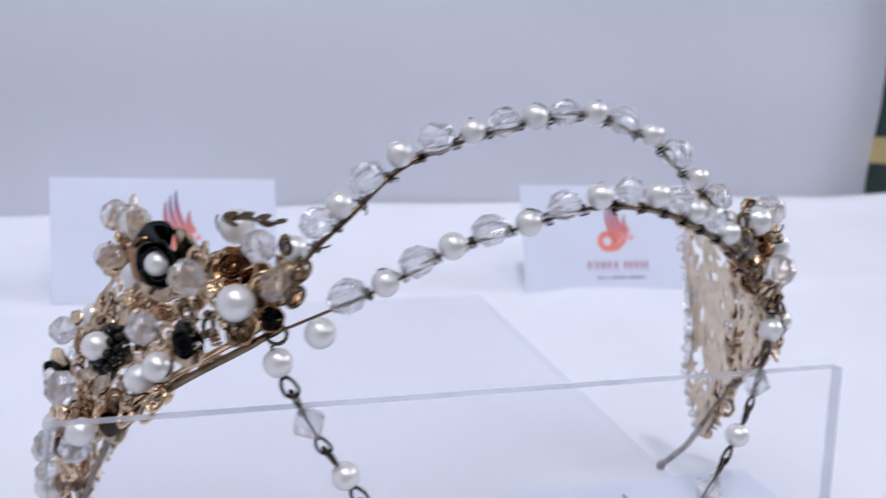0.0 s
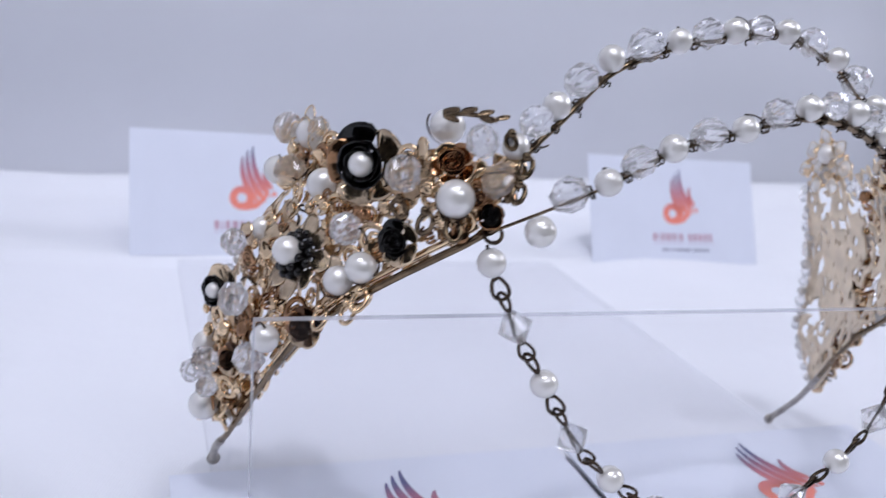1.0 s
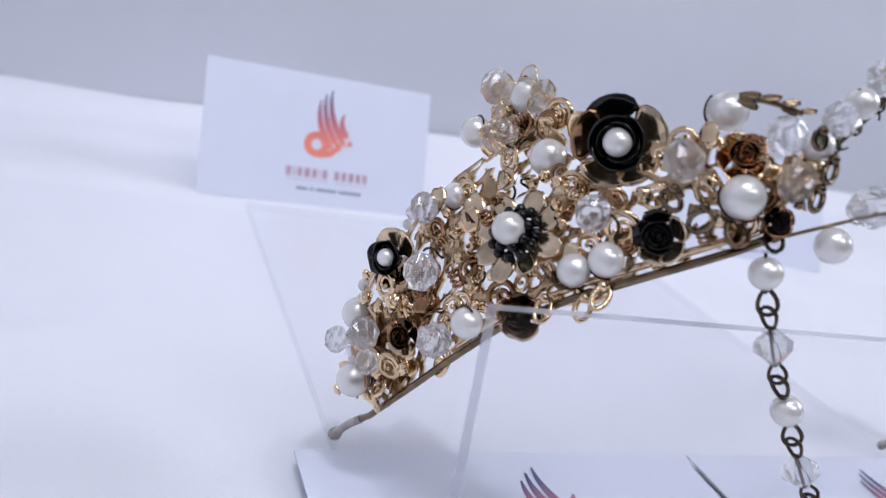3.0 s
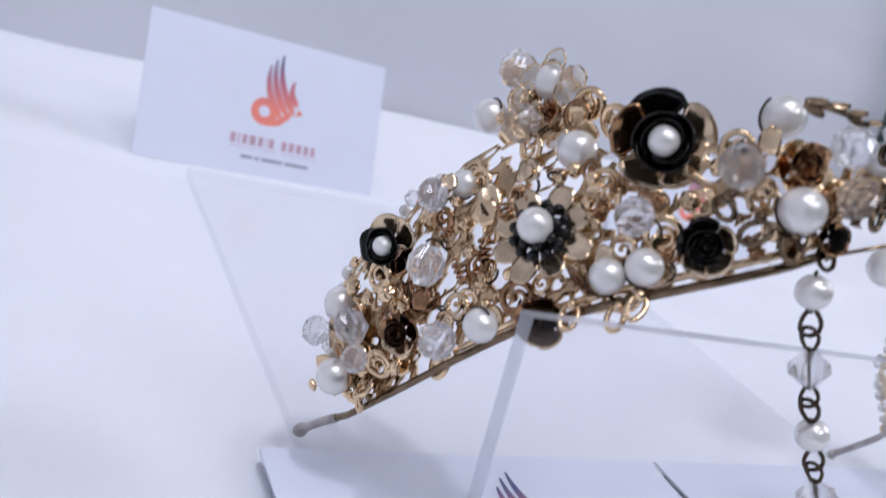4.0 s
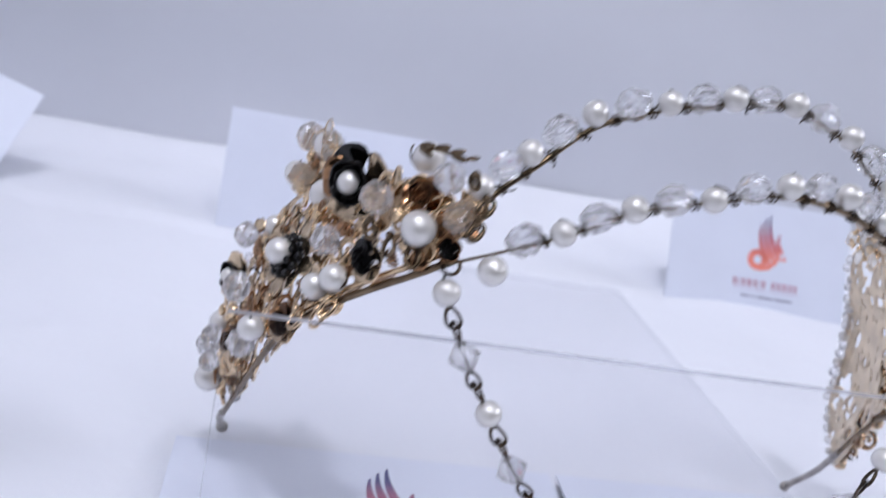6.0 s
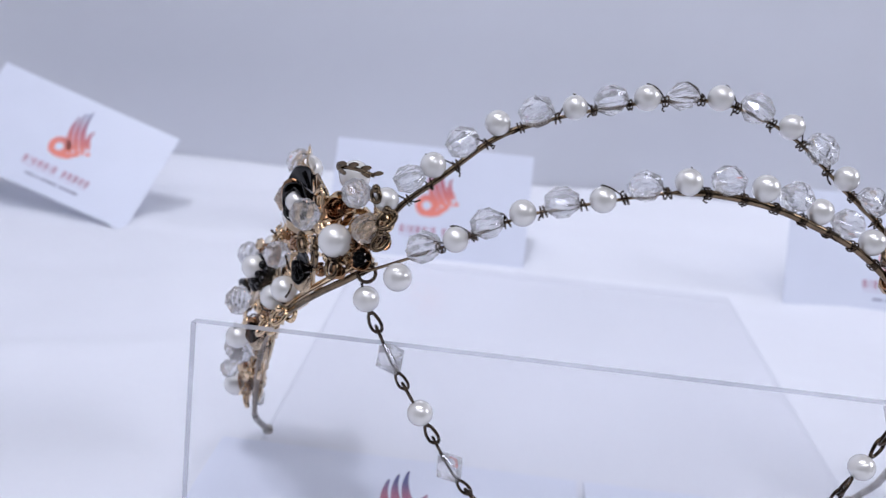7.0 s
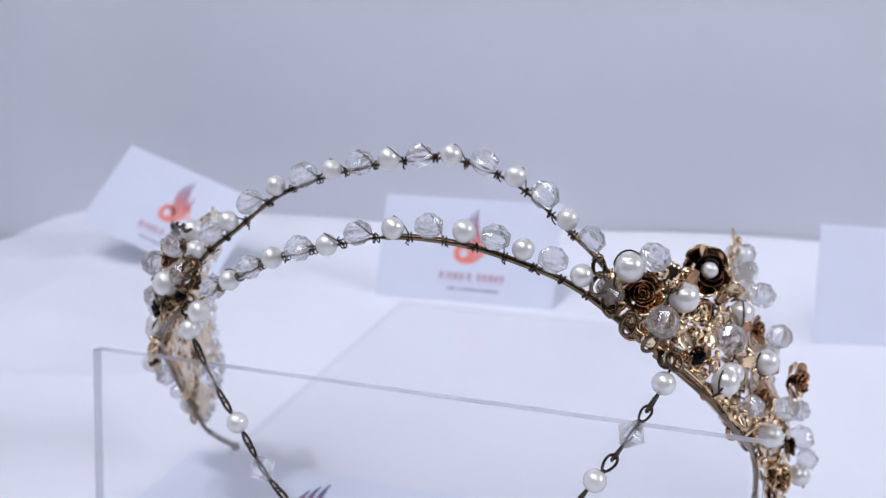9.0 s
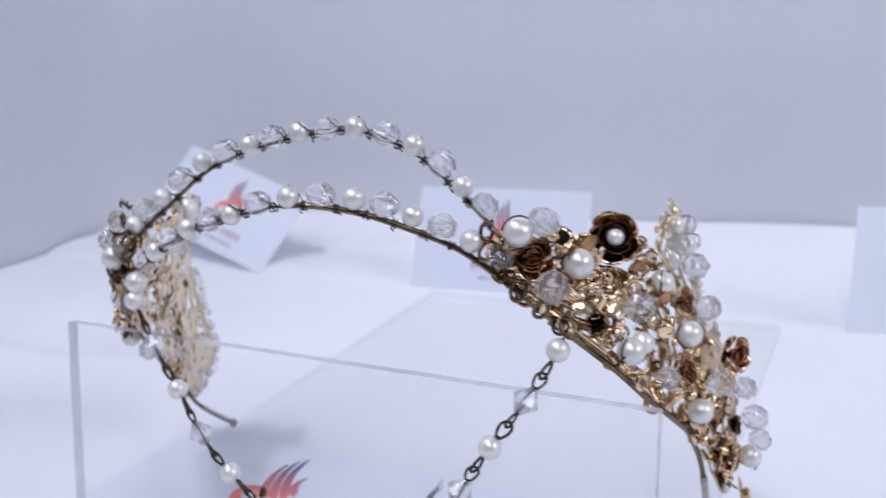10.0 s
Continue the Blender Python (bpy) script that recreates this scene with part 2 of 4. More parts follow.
class Path:
    """A polyline that is read by its length."""

    def __init__(self, pts):
        self.p = pts
        self.l = [0.0]
        for a, b in zip(pts, pts[1:]):
            self.l.append(self.l[-1] + (b - a).length)
        self.length = self.l[-1]

    def __call__(self, a):
        a = min(max(a, 0.0), self.length)
        i = max(k for k, v in enumerate(self.l[:-1]) if v <= a)
        w = (a - self.l[i]) / (self.l[i + 1] - self.l[i])
        return self.p[i].lerp(self.p[i + 1], w)

    def way(self, a):
        return (self(a + 0.4) - self(a - 0.4)).normalized()


def blend(a, table):
    for (a0, v0), (a1, v1) in zip(table, table[1:]):
        if a <= a1:
            w = min(max((a - a0) / (a1 - a0), 0), 1)
            return v0 + (v1 - v0) * w
    return table[-1][1]


def axes(p, x, y, z, scale=1.0):
    """A pose from three directions."""
    x, y, z = (Vector(v).normalized() * scale for v in (x, y, z))
    return Matrix(((x.x, y.x, z.x, p[0]), (x.y, y.y, z.y, p[1]), (x.z, y.z, z.z, p[2]), (0, 0, 0, 1)))


def aim(p, z, scale=1.0, spin=0.0):
    """A pose at p whose z axis points along z."""
    z = Vector(z).normalized()
    x = z.orthogonal().normalized()
    x = Matrix.Rotation(spin, 3, z) @ x
    return axes(p, x, z.cross(x), z, scale)


# ---------------------------------------------------------------- an unseen room, added to close the display in
def room_box():
    x0, x1, y0, y1, z0, z1 = -2.6, 2.8, -3.0, 1.3, -0.95, 1.75
    t = 0.1
    walls = {
        "wall_room_back": ((x0 - t, y1, z0), (x1 + t, y1 + t, z1), ROOM),
        "wall_room_front": ((x0 - t, y0 - t, z0), (x1 + t, y0, z1), ROOM),
        "wall_room_west": ((x0 - t, y0, z0), (x0, y1, z1), ROOM),
        "wall_room_east": ((x1, y0, z0), (x1 + t, y1, z1), ROOM),
        "floor": ((x0 - t, y0 - t, z0 - t), (x1 + t, y1 + t, z0), ROOM_DARK),
        "ceiling": ((x0 - t, y0 - t, z1), (x1 + t, y1 + t, z1 + t), CEIL),
    }
    for name, (a, b, mat) in walls.items():
        bm = bmesh.new()
        slab(bm, [(a[0], a[1], a[2]), (b[0], a[1], a[2]), (b[0], b[1], a[2]), (a[0], b[1], a[2])], (0, 0, b[2] - a[2]))
        tagged(part(name, bm, mat, smooth=False), "unseen plain painted " + ("ceiling" if name == "ceiling" else "floor" if name == "floor" else "room wall") + " round the display",
               name.split("_")[0], kind="structure")


room_box()


def wall_s(u):
    return 491 + 0.09 * u


def display_walls():
    """Grey painted board behind and beside the shelf, round at its inner corner."""
    z0, z1 = -120, 620
    plan = [Vector((-292, s, 0)) for s in range(-260, 360, 40)]
    c = Vector((-202, wall_s(-202) - 92, 0))
    for k in range(13):
        t = math.pi - (math.pi / 2 - 0.09) * k / 12
        plan.append(c + Vector((90 * math.cos(t), 92 * math.sin(t), 0)))
    plan += [Vector((u, wall_s(u), 0)) for u in range(-170, 1120, 30)]
    rows = []
    bm = bmesh.new()
    for k in range(61):
        z = z0 + (z1 - z0) * k / 60
        row = []
        for p in plan:
            bow = 3.2 * noise.noise(Vector((p.x / 420, (0.3 * p.y + z) / 80, 3))) + 1.9 * noise.noise(Vector((p.x / 260, z / 26 + p.y / 300, 9)))
            row.append(bm.verts.new(at(p.x, p.y + bow, z)))
        rows.append(row)
    grid_faces(bm, rows)
    ob = part("wall_display", bm, WALL)
    sol = ob.modifiers.new("thickness", "SOLIDIFY")
    sol.thickness, sol.offset = 0.018, -1
    tagged(ob, "grey-white painted display wall behind the white cloth", "wall", kind="structure")


display_walls()


def display_shelf():
    bm = bmesh.new()
    def q(u, s):
        return at(u, s, shelf_z(s) - 9)
    slab(bm, [q(-292, -260), q(1105, -260), q(1105, wall_s(1105)), q(-292, wall_s(-292))], (0, 0, -0.03))
    tagged(part("display_shelf", bm, ROOM, smooth=False), "sloping display shelf under the white cloth", "shelf", kind="structure")


display_shelf()


def counter():
    """Closed counter that carries the shelf."""
    bm = bmesh.new()
    slab(bm, [at(-290, -255, -950), at(1100, -255, -950), at(1100, wall_s(1100), -950), at(-290, wall_s(-290), -950)], (0, 0, 0.83))
    tagged(part("counter_base", bm, ROOM, smooth=False), "plain closed counter under the display shelf", "counter", kind="structure")


counter()


def cloth_height(u, s):
    """Soft folds of the cloth in mm, flat under the stand."""
    w = 0.0
    w += 3.2 * noise.noise(Vector((u / 120, s / 160, 0.3)))
    d = (u * 0.55 + s * 0.83) / 60
    w += 2.2 * noise.noise(Vector((d, (u - s) / 300, 4.1)))
    out = max(-25 - u, u - 155, s - 372, 0)
    k = min(out / 40, 1.0)
    ridge = 7.0 * math.exp(-((s - (462 + 0.1 * u)) / 24) ** 2) + 2.0 * math.exp(-((s - (425 + 0.16 * u)) / 12) ** 2)
    crease = 3.6 * math.exp(-((u + 150 + 0.35 * (s - 200)) / 14) ** 2) + 2.0 * math.exp(-((u + 95 + 0.6 * (s - 330)) / 10) ** 2)
    for off, amp, wide in ((0, 2.6, 8), (46, 2.0, 12), (98, 2.8, 9), (160, 2.2, 14)):
        c = (s - 175 - off) - 0.45 * (u + 40) - 14 * math.sin(u / 45)
        crease += amp * math.exp(-(c / wide) ** 2) * min(max((-30 - u) / 60, 0), 1)
    return -3.4 + 2.2 * min(max((s - 355.5) / 5, 0), 1) + k * max(w + ridge + crease + 1.5, -3.0)


def tablecloth():
    bm = bmesh.new()
    rows = []
    ns, nu = 190, 240
    for j in range(ns + 1):
        f = j / ns
        row = []
        for i in range(nu + 1):
            u = -290 + 1390 * (i / nu) ** 1.35
            s = -250 + (wall_s(u) - 1.5 + 250) * f
            row.append(bm.verts.new(at(u, s, shelf_z(s) + cloth_height(u, s))))
        rows.append(row)
    grid_faces(bm, rows)
    ob = part("tablecloth", bm, CLOTH)
    sol = ob.modifiers.new("thickness", "SOLIDIFY")
    sol.thickness, sol.offset = 0.0006, -1
    tagged(ob, "white cotton cloth with soft creases spread over the shelf", "tablecloth")


tablecloth()


# ---------------------------------------------------------------- acrylic stand
def acrylic_stand():
    u0, u1, s0, s1, top = -14, 144, 144, 354, 48.5
    th = 3.0
    lip = 3.0
    root = thing("acrylic_stand", BASIS.copy(), "clear acrylic display stand with upright front lip on white cloth", "stand")
    def v(u, s, z):
        return Vector((u, s, z)) * MM
    bm = bmesh.new()
    lo = [v(u0, s0, shelf_z(s0) - th), v(u1, s0, shelf_z(s0) - th), v(u1, s1, shelf_z(s1) - th), v(u0, s1, shelf_z(s1) - th)]
    slab(bm, lo, (0, 0, th * MM), 0, 1)
    part("base_plate", bm, [ACRYLIC, ACRYLIC_RIM], root, smooth=False)
    bm = bmesh.new()
    zb = shelf_z(s0) + 0.3
    slab(bm, [v(u0, s0, zb), v(u1, s0, zb), v(u1, s0, top), v(u0, s0, top)], (0, lip * MM, 0), 0, 1)
    part("front_lip", bm, [ACRYLIC, ACRYLIC_EDGE], root, "upright clear lip with pale sawn edges", smooth=False)


acrylic_stand()


# ---------------------------------------------------------------- printed cards
def strip(bm, pts, widths, z, mat=0):
    rows = []
    for i, p in enumerate(pts):
        a, b = pts[max(i - 1, 0)], pts[min(i + 1, len(pts) - 1)]
        d = Vector((b[0] - a[0], b[1] - a[1])).normalized()
        n = Vector((-d.y, d.x))
        w = widths(i / (len(pts) - 1)) / 2
        rows.append([bm.verts.new((p[0] * MM + n.x * w * MM, p[1] * MM + n.y * w * MM, z)),
                     bm.verts.new((p[0] * MM - n.x * w * MM, p[1] * MM - n.y * w * MM, z))])
    for f in grid_faces(bm, rows, mat):
        f.normal_update()
        if f.normal.z < 0:
            f.normal_flip()


def bar(bm, x0, x1, y0, y1, z, mat=0):
    f = bm.faces.new([bm.verts.new((x * MM, y * MM, z)) for x, y in ((x0, y0), (x1, y0), (x1, y1), (x0, y1))])
    f.material_index = mat


def card_mesh(w, h):
    bm = bmesh.new()
    slab(bm, [(0, 0, 0), (w * MM, 0, 0), (w * MM, h * MM, 0), (0, h * MM, 0)], (0, 0, 0.0005))
    return mesh_of(bm, "card_sheet", CARD, smooth=False)


def mark_mesh(k):
    """The printed winged mark: a ring, swept feathers and a dot."""
    bm = bmesh.new()
    z = 0.00062
    ring = ring_points((43.0 * k, 23.6 * k, 0), (1, 0, 0), (0, 1, 0), 3.5 * k, 28)
    ring = [(p.x, p.y) for p in ring] + [(ring[0].x, ring[0].y)]
    strip(bm, ring, lambda f: 2.9 * k, z)
    for x, y, x2, y2, w in ((43.6, 40.8, 50.2, 21.2, 2.3), (45.6, 43.4, 52.6, 22.2, 2.3), (47.8, 45.2, 54.6, 24.0, 2.3), (53.2, 36.6, 55.4, 27.4, 2.2)):
        pts = []
        for i in range(13):
            f = i / 12
            bx = x - 2.0 + (y - 42) * 0.1
            by = y - (y - y2) * 0.52
            px = (1 - f) ** 2 * x + 2 * f * (1 - f) * bx + f * f * x2
            py = (1 - f) ** 2 * y + 2 * f * (1 - f) * by + f * f * y2
            pts.append((px * k, py * k))
        strip(bm, pts, lambda f, w=w: w * k * (0.12 + 1.0 * math.sin(math.pi * min(1, f * 0.62 + 0.03)) ** 1.0) * (1 if f < 0.85 else (1.02 - f) * 5.9), z)
    pts = [(44.0 * k, 20.0 * k), (48.5 * k, 20.6 * k), (52.0 * k, 23.4 * k), (53.6 * k, 27.6 * k)]
    strip(bm, pts, lambda f: 3.0 * k * (1.05 - 0.75 * f), z - 0.00004)
    dot = [(55.6, 24.2), (57.2, 25.0), (56.5, 26.7), (54.9, 25.9)]
    bm.faces.new([bm.verts.new((x * k * MM, y * k * MM, z)) for x, y in dot])
    return mesh_of(bm, "printed_mark", INK, smooth=False)


def word_mesh(k, x, widths):
    """One printed word as letter-sized bars over a fine rule."""
    bm = bmesh.new()
    z = 0.00062
    x0 = x
    for w in widths:
        bar(bm, x * k, (x + w) * k, 10.7 * k, 14.1 * k, z)
        x += w + 0.95
    bar(bm, x0 * k, x * k, 9.5 * k, 9.7 * k, z)
    return mesh_of(bm, "printed_word", INK_RED, smooth=False)


def tagline_mesh(k):
    bm = bmesh.new()
    x = 36.5
    for w in (4.2, 1.6, 8.0, 9.0):
        bar(bm, x * k, (x + w) * k, 5.7 * k, 6.8 * k, 0.00062)
        x += w + 0.9
    return mesh_of(bm, "printed_line", INK_DARK, smooth=False)


CARD_SETS = {}


def printed_card(m, label, k=1.0, group="printed cards"):
    if k not in CARD_SETS:
        CARD_SETS[k] = (card_mesh(88.5 * k, 50.5 * k), mark_mesh(k), word_mesh(k, 32.0, (1.9, 0.6, 1.7, 2.2, 1.7, 0.4, 1.8)),
                        tagline_mesh(k), word_mesh(k, 51.0, (1.8, 1.9, 2.0, 1.7, 1.7)))
    a, b, c, d, e = CARD_SETS[k]
    root = thing("printed_card", m, label, "card", group)
    sheet = part("card_sheet", a, parent=root)
    part("printed_mark", b, parent=sheet, label="winged coral and navy mark")
    part("printed_word", c, parent=sheet, label="small red printed bars")
    part("printed_word", e, parent=sheet, label="small red printed bars")
    part("printed_line", d, parent=sheet, label="thin dark line of small print")
    return root


def card_pose(origin, right, up):
    x, y = Vector(right).normalized(), Vector(up)
    y = (y - x * y.dot(x)).normalized()
    return BASIS @ axes(Vector(origin) * MM, x, y, x.cross(y))


STANDING = "white business card with a printed mark leaning back on the cloth"
printed_card(card_pose((-31.5, 362, shelf_z(362) - 1.2), (1, 0.03, 0), (0.02, 0.29, 1)), STANDING)
printed_card(card_pose((168, 357.5, shelf_z(357.5) - 1.2), (1, -0.045, 0), (0.01, 0.28, 1)), STANDING)
printed_card(card_pose((-205, 357, 49.5), (84, -1, -27), (16, 25, 37.5)), "white business card propped askew on one corner")
FLAT = "white business card lying flat on the acrylic stand"
UPSLOPE = (0, 1, SLOPE)
printed_card(card_pose((-23.5, 147.6, shelf_z(147.6) + 0.5), (1, 0, 0), UPSLOPE), FLAT, 1.065)
printed_card(card_pose((72.6, 147.6, shelf_z(147.6) + 0.5), (1, 0, 0), UPSLOPE), FLAT, 1.065)


# ---------------------------------------------------------------- the tiara
tiara = thing("tiara", BASIS.copy(), "gold tiara with pearls, crystals and black roses leaning on acrylic", "tiara")

LEFT_PLAN = Path(spline([(-14, 208, 0), (-14.5, 197, 0), (-11.5, 183, 0), (-6, 165, 0), (0, 152, 0), (8, 142, 0), (14.5, 136.5, 0), (21, 133.5, 0), (28, 131, 0)]))
RIGHT_PLAN = Path(spline([(143, 206, 0), (145, 196, 0), (144.5, 184, 0), (141, 168, 0), (134, 154, 0), (124, 145, 0), (116, 142, 0), (108, 139.5, 0)]))
LEFT_WIRE = [(0, 1.5), (18, 13.3), (28.8, 23), (39, 32.6), (47.8, 40.6), (60, 49.2), (71.4, 56), (82, 62), (88.3, 66), (94.5, 69)]
RIGHT_WIRE = [(0, 2.5), (9, 11.5), (20, 26), (28, 34), (45.6, 45), (55, 52.5), (65, 60), (72, 64.6), (84.8, 74)]
LEFT_TOP = [(0, 4), (8, 30), (14, 42), (21.8, 52), (28.8, 62), (33, 76), (43.8, 79), (52, 75), (61, 74), (72, 77), (82, 79), (88, 77), (94.5, 72)]
RIGHT_TOP = [(0, 5), (9, 24), (20, 50), (28, 66), (38, 78), (48, 82), (60, 80), (70, 82), (78, 82), (84.8, 78)]


class Wing:
    def __init__(self, plan, wire, top, rim, foot, side):
        self.plan, self.wire, self.top, self.rim, self.foot, self.side = plan, wire, top, rim, foot, side

    def out(self, a):
        t = self.plan.way(a)
        return Vector((t.y, -t.x, 0)) * self.side

    def lean(self, a, z):
        """How far the side stands out of its plan line at that height: crest inwards, foot outwards."""
        crest = 0.36 * max(z - 57, 0) * min(max((70 - a) / 22, 0), 1)
        foot = (0.30 if self.side < 0 else 0.16) * max(30 - a, 0) * min(max((60 - z) / 20, 0), 1)
        return foot - crest

    def place(self, a, z, d=0.0):
        p = self.plan(a) + self.out(a) * d
        return Vector((p.x, p.y, z))


# outline of the sheet that carries the beads: its rim above, its foot near the wire end
LEFT_RIM = [(6, 32), (13, 45), (24, 60), (34, 71)] + LEFT_TOP[6:]
RIGHT_RIM = [(1.5, 32), (5.6, 53), (9, 73), (20, 76), (30, 77)] + RIGHT_TOP[4:]
LEFT_FOOT = [(6, 27), (9, 21), (22, 17), (23, 0)]
RIGHT_FOOT = [(1.5, 28), (5, 21), (10, 14), (11, 0)]
LEFT = Wing(LEFT_PLAN, LEFT_WIRE, LEFT_TOP, LEFT_RIM, LEFT_FOOT, 1)
RIGHT = Wing(RIGHT_PLAN, RIGHT_WIRE, RIGHT_TOP, RIGHT_RIM, RIGHT_FOOT, -1)


def pearl_mesh():
    bm = bmesh.new()
    ball(bm, (0, 0, 0), 1.0, 28, 18)
    return mesh_of(bm, "pearl", PEARL)


def facet_bead(profile, n, twist=0.5, flute=1.0):
    """A cut bead: rings of flat facets, each ring turned by a share of a facet. flute: how deep every second edge lies."""
    bm = bmesh.new()
    rows = []
    for i, (z, r) in enumerate(profile):
        angles = [math.tau * (k + twist * i) / n for k in range(n)]
        deep = [r * (flute if k % 2 else 1.0) for k in range(n)]
        rows.append([bm.verts.new((d * math.cos(t), d * math.sin(t), z)) for d, t in zip(deep, angles)])
    for r0, r1 in zip(rows, rows[1:]):
        for k in range(n):
            j = (k + 1) % n
            bm.faces.new((r0[k], r0[j], r1[k]))
            bm.faces.new((r0[j], r1[j], r1[k]))
    bm.faces.new(rows[0][::-1])
    bm.faces.new(rows[-1])
    bmesh.ops.recalc_face_normals(bm, faces=bm.faces[:])
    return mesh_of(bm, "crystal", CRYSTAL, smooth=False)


def crystal_mesh():
    """A long cut bead with straight facets from a narrow girdle to the drilled ends."""
    return facet_bead(((-1.0, 0.45), (-0.35, 0.95), (0.35, 0.95), (1.0, 0.45)), 16, 0.55, 0.84)


def round_crystal_mesh():
    """A round bead cut in rings of facets."""
    return facet_bead(((-0.93, 0.3), (-0.62, 0.76), (0.0, 1.0), (0.62, 0.76), (0.93, 0.3)), 14, 0.5, 0.88)


def bicone_mesh():
    """A pointed faceted bead."""
    return facet_bead(((-1.0, 0.26), (0.0, 1.0), (1.0, 0.26)), 8)


PEARL_ME, CRYSTAL_ME, BICONE_ME, ROUND_ME = pearl_mesh(), crystal_mesh(), bicone_mesh(), round_crystal_mesh()


def put_pearl(parent, p, r):
    return part("pearl", PEARL_ME, parent=parent, m=Matrix.Translation(Vector(p) * MM) @ Matrix.Scale(r * MM, 4))


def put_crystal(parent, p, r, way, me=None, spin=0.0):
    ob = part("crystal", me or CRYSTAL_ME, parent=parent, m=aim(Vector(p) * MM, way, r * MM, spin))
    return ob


# ---- head wire and the two beaded strands
# each bead's own lift over the wire: threaded on at 0.4, bound on top at 2.6
LOW_LIFT = [0.4, 0.4, 0.4, 1.5, 2.5, 2.6, 2.6]
LOW_PEARLS = [(36.2, 127.0, 73.1), (46.7, 126.4, 78.7), (59.1, 125.6, 82.5), (72.5, 127, 86.5), (85.2, 130.7, 86.6), (95.8, 134.4, 83.6), (106.2, 138.4, 79.1)]
UP_LIFT = [2.5, 2.5, 2.2, 1.2, 0.8, 0.8, 1.2, 1.4]
UP_PEARLS = [(25.0, 134, 78.6), (32.0, 135.6, 84.9), (41.8, 137.7, 92.9), (54, 138.3, 96.7), (66, 139.9, 99.4), (78.7, 142, 100.7), (91.5, 143.2, 97.0), (102.2, 143.8, 89.2)]


def under(pearls, lifts):
    return [(u, s, z - k) for (u, s, z), k in zip(pearls, lifts)]


LOW = Path(spline([LEFT.place(84, 63.5), LEFT.place(91, 66.6)] + under(LOW_PEARLS, LOW_LIFT) + [RIGHT.place(75, 68), RIGHT.place(68, 62.5)]))
UP = Path(spline([LEFT.place(88, 69)] + under(UP_PEARLS, UP_LIFT) + [(110.5, 143, 80.8), RIGHT.place(74, 71)]))


def head_wire():
    bm = bmesh.new()
    left = [LEFT.place(a, blend(a, LEFT_WIRE), -0.6) * MM for a in np.linspace(0, 86, 44)]
    right = [RIGHT.place(a, blend(a, RIGHT_WIRE), -0.6) * MM for a in np.linspace(70, 0, 38)]
    mid = [LOW(a) * MM for a in np.linspace(2, LOW.length - 2, 70)]
    span = len(left) + len(mid) + len(right) - 1
    thin0, thin1 = len(left) / span, (len(left) + 34) / span

    def gauge(f):
        """Full thickness but for the stretch on which beads are threaded."""
        return 0.42 if thin0 < f < thin1 else 1.0

    tube(bm, left + mid + right, 0.66 * MM, 8, taper=gauge)
    low = part("lower_strand", bm, BRASS, tiara, "thick aged brass wire carrying bound beads")
    bm = bmesh.new()
    tube(bm, [UP(a) * MM for a in np.linspace(0, UP.length, 80)], 0.55 * MM, 7, taper=lambda f: 0.6 if 0.32 < f < 0.8 else 1.0)
    up = part("upper_strand", bm, BRASS, tiara, "thin aged brass wire carrying bound beads")
    for wing, table in ((LEFT, LEFT_WIRE), (RIGHT, RIGHT_WIRE)):
        bm = bmesh.new()
        tube(bm, [wing.place(a, blend(a, table), -0.6) * MM for a in np.linspace(0.0, 15, 9)], 0.85 * MM, 8)
        t = wing.place(0, table[0][1], -0.6)
        tube(bm, ring_points(t * MM, (1, 0, 0), (0, 0, 1), 1.1 * MM, 10), 0.5 * MM, 6, True)
        ball(bm, t * MM, 1.3 * MM, 8, 6)
        part("wire_end", bm, STEEL, tiara, "dull steel sleeve with a small end loop")
        bm = bmesh.new()
        tube(bm, [wing.place(a, blend(a, table) + 1.9, -1.2) * MM for a in np.linspace(38, 84, 24)], 0.6 * MM, 7)
        part("rail_wire", bm, GOLD, tiara, "bright gold wire along the rim")
    return low, up


LOW_WIRE, UP_WIRE = head_wire()


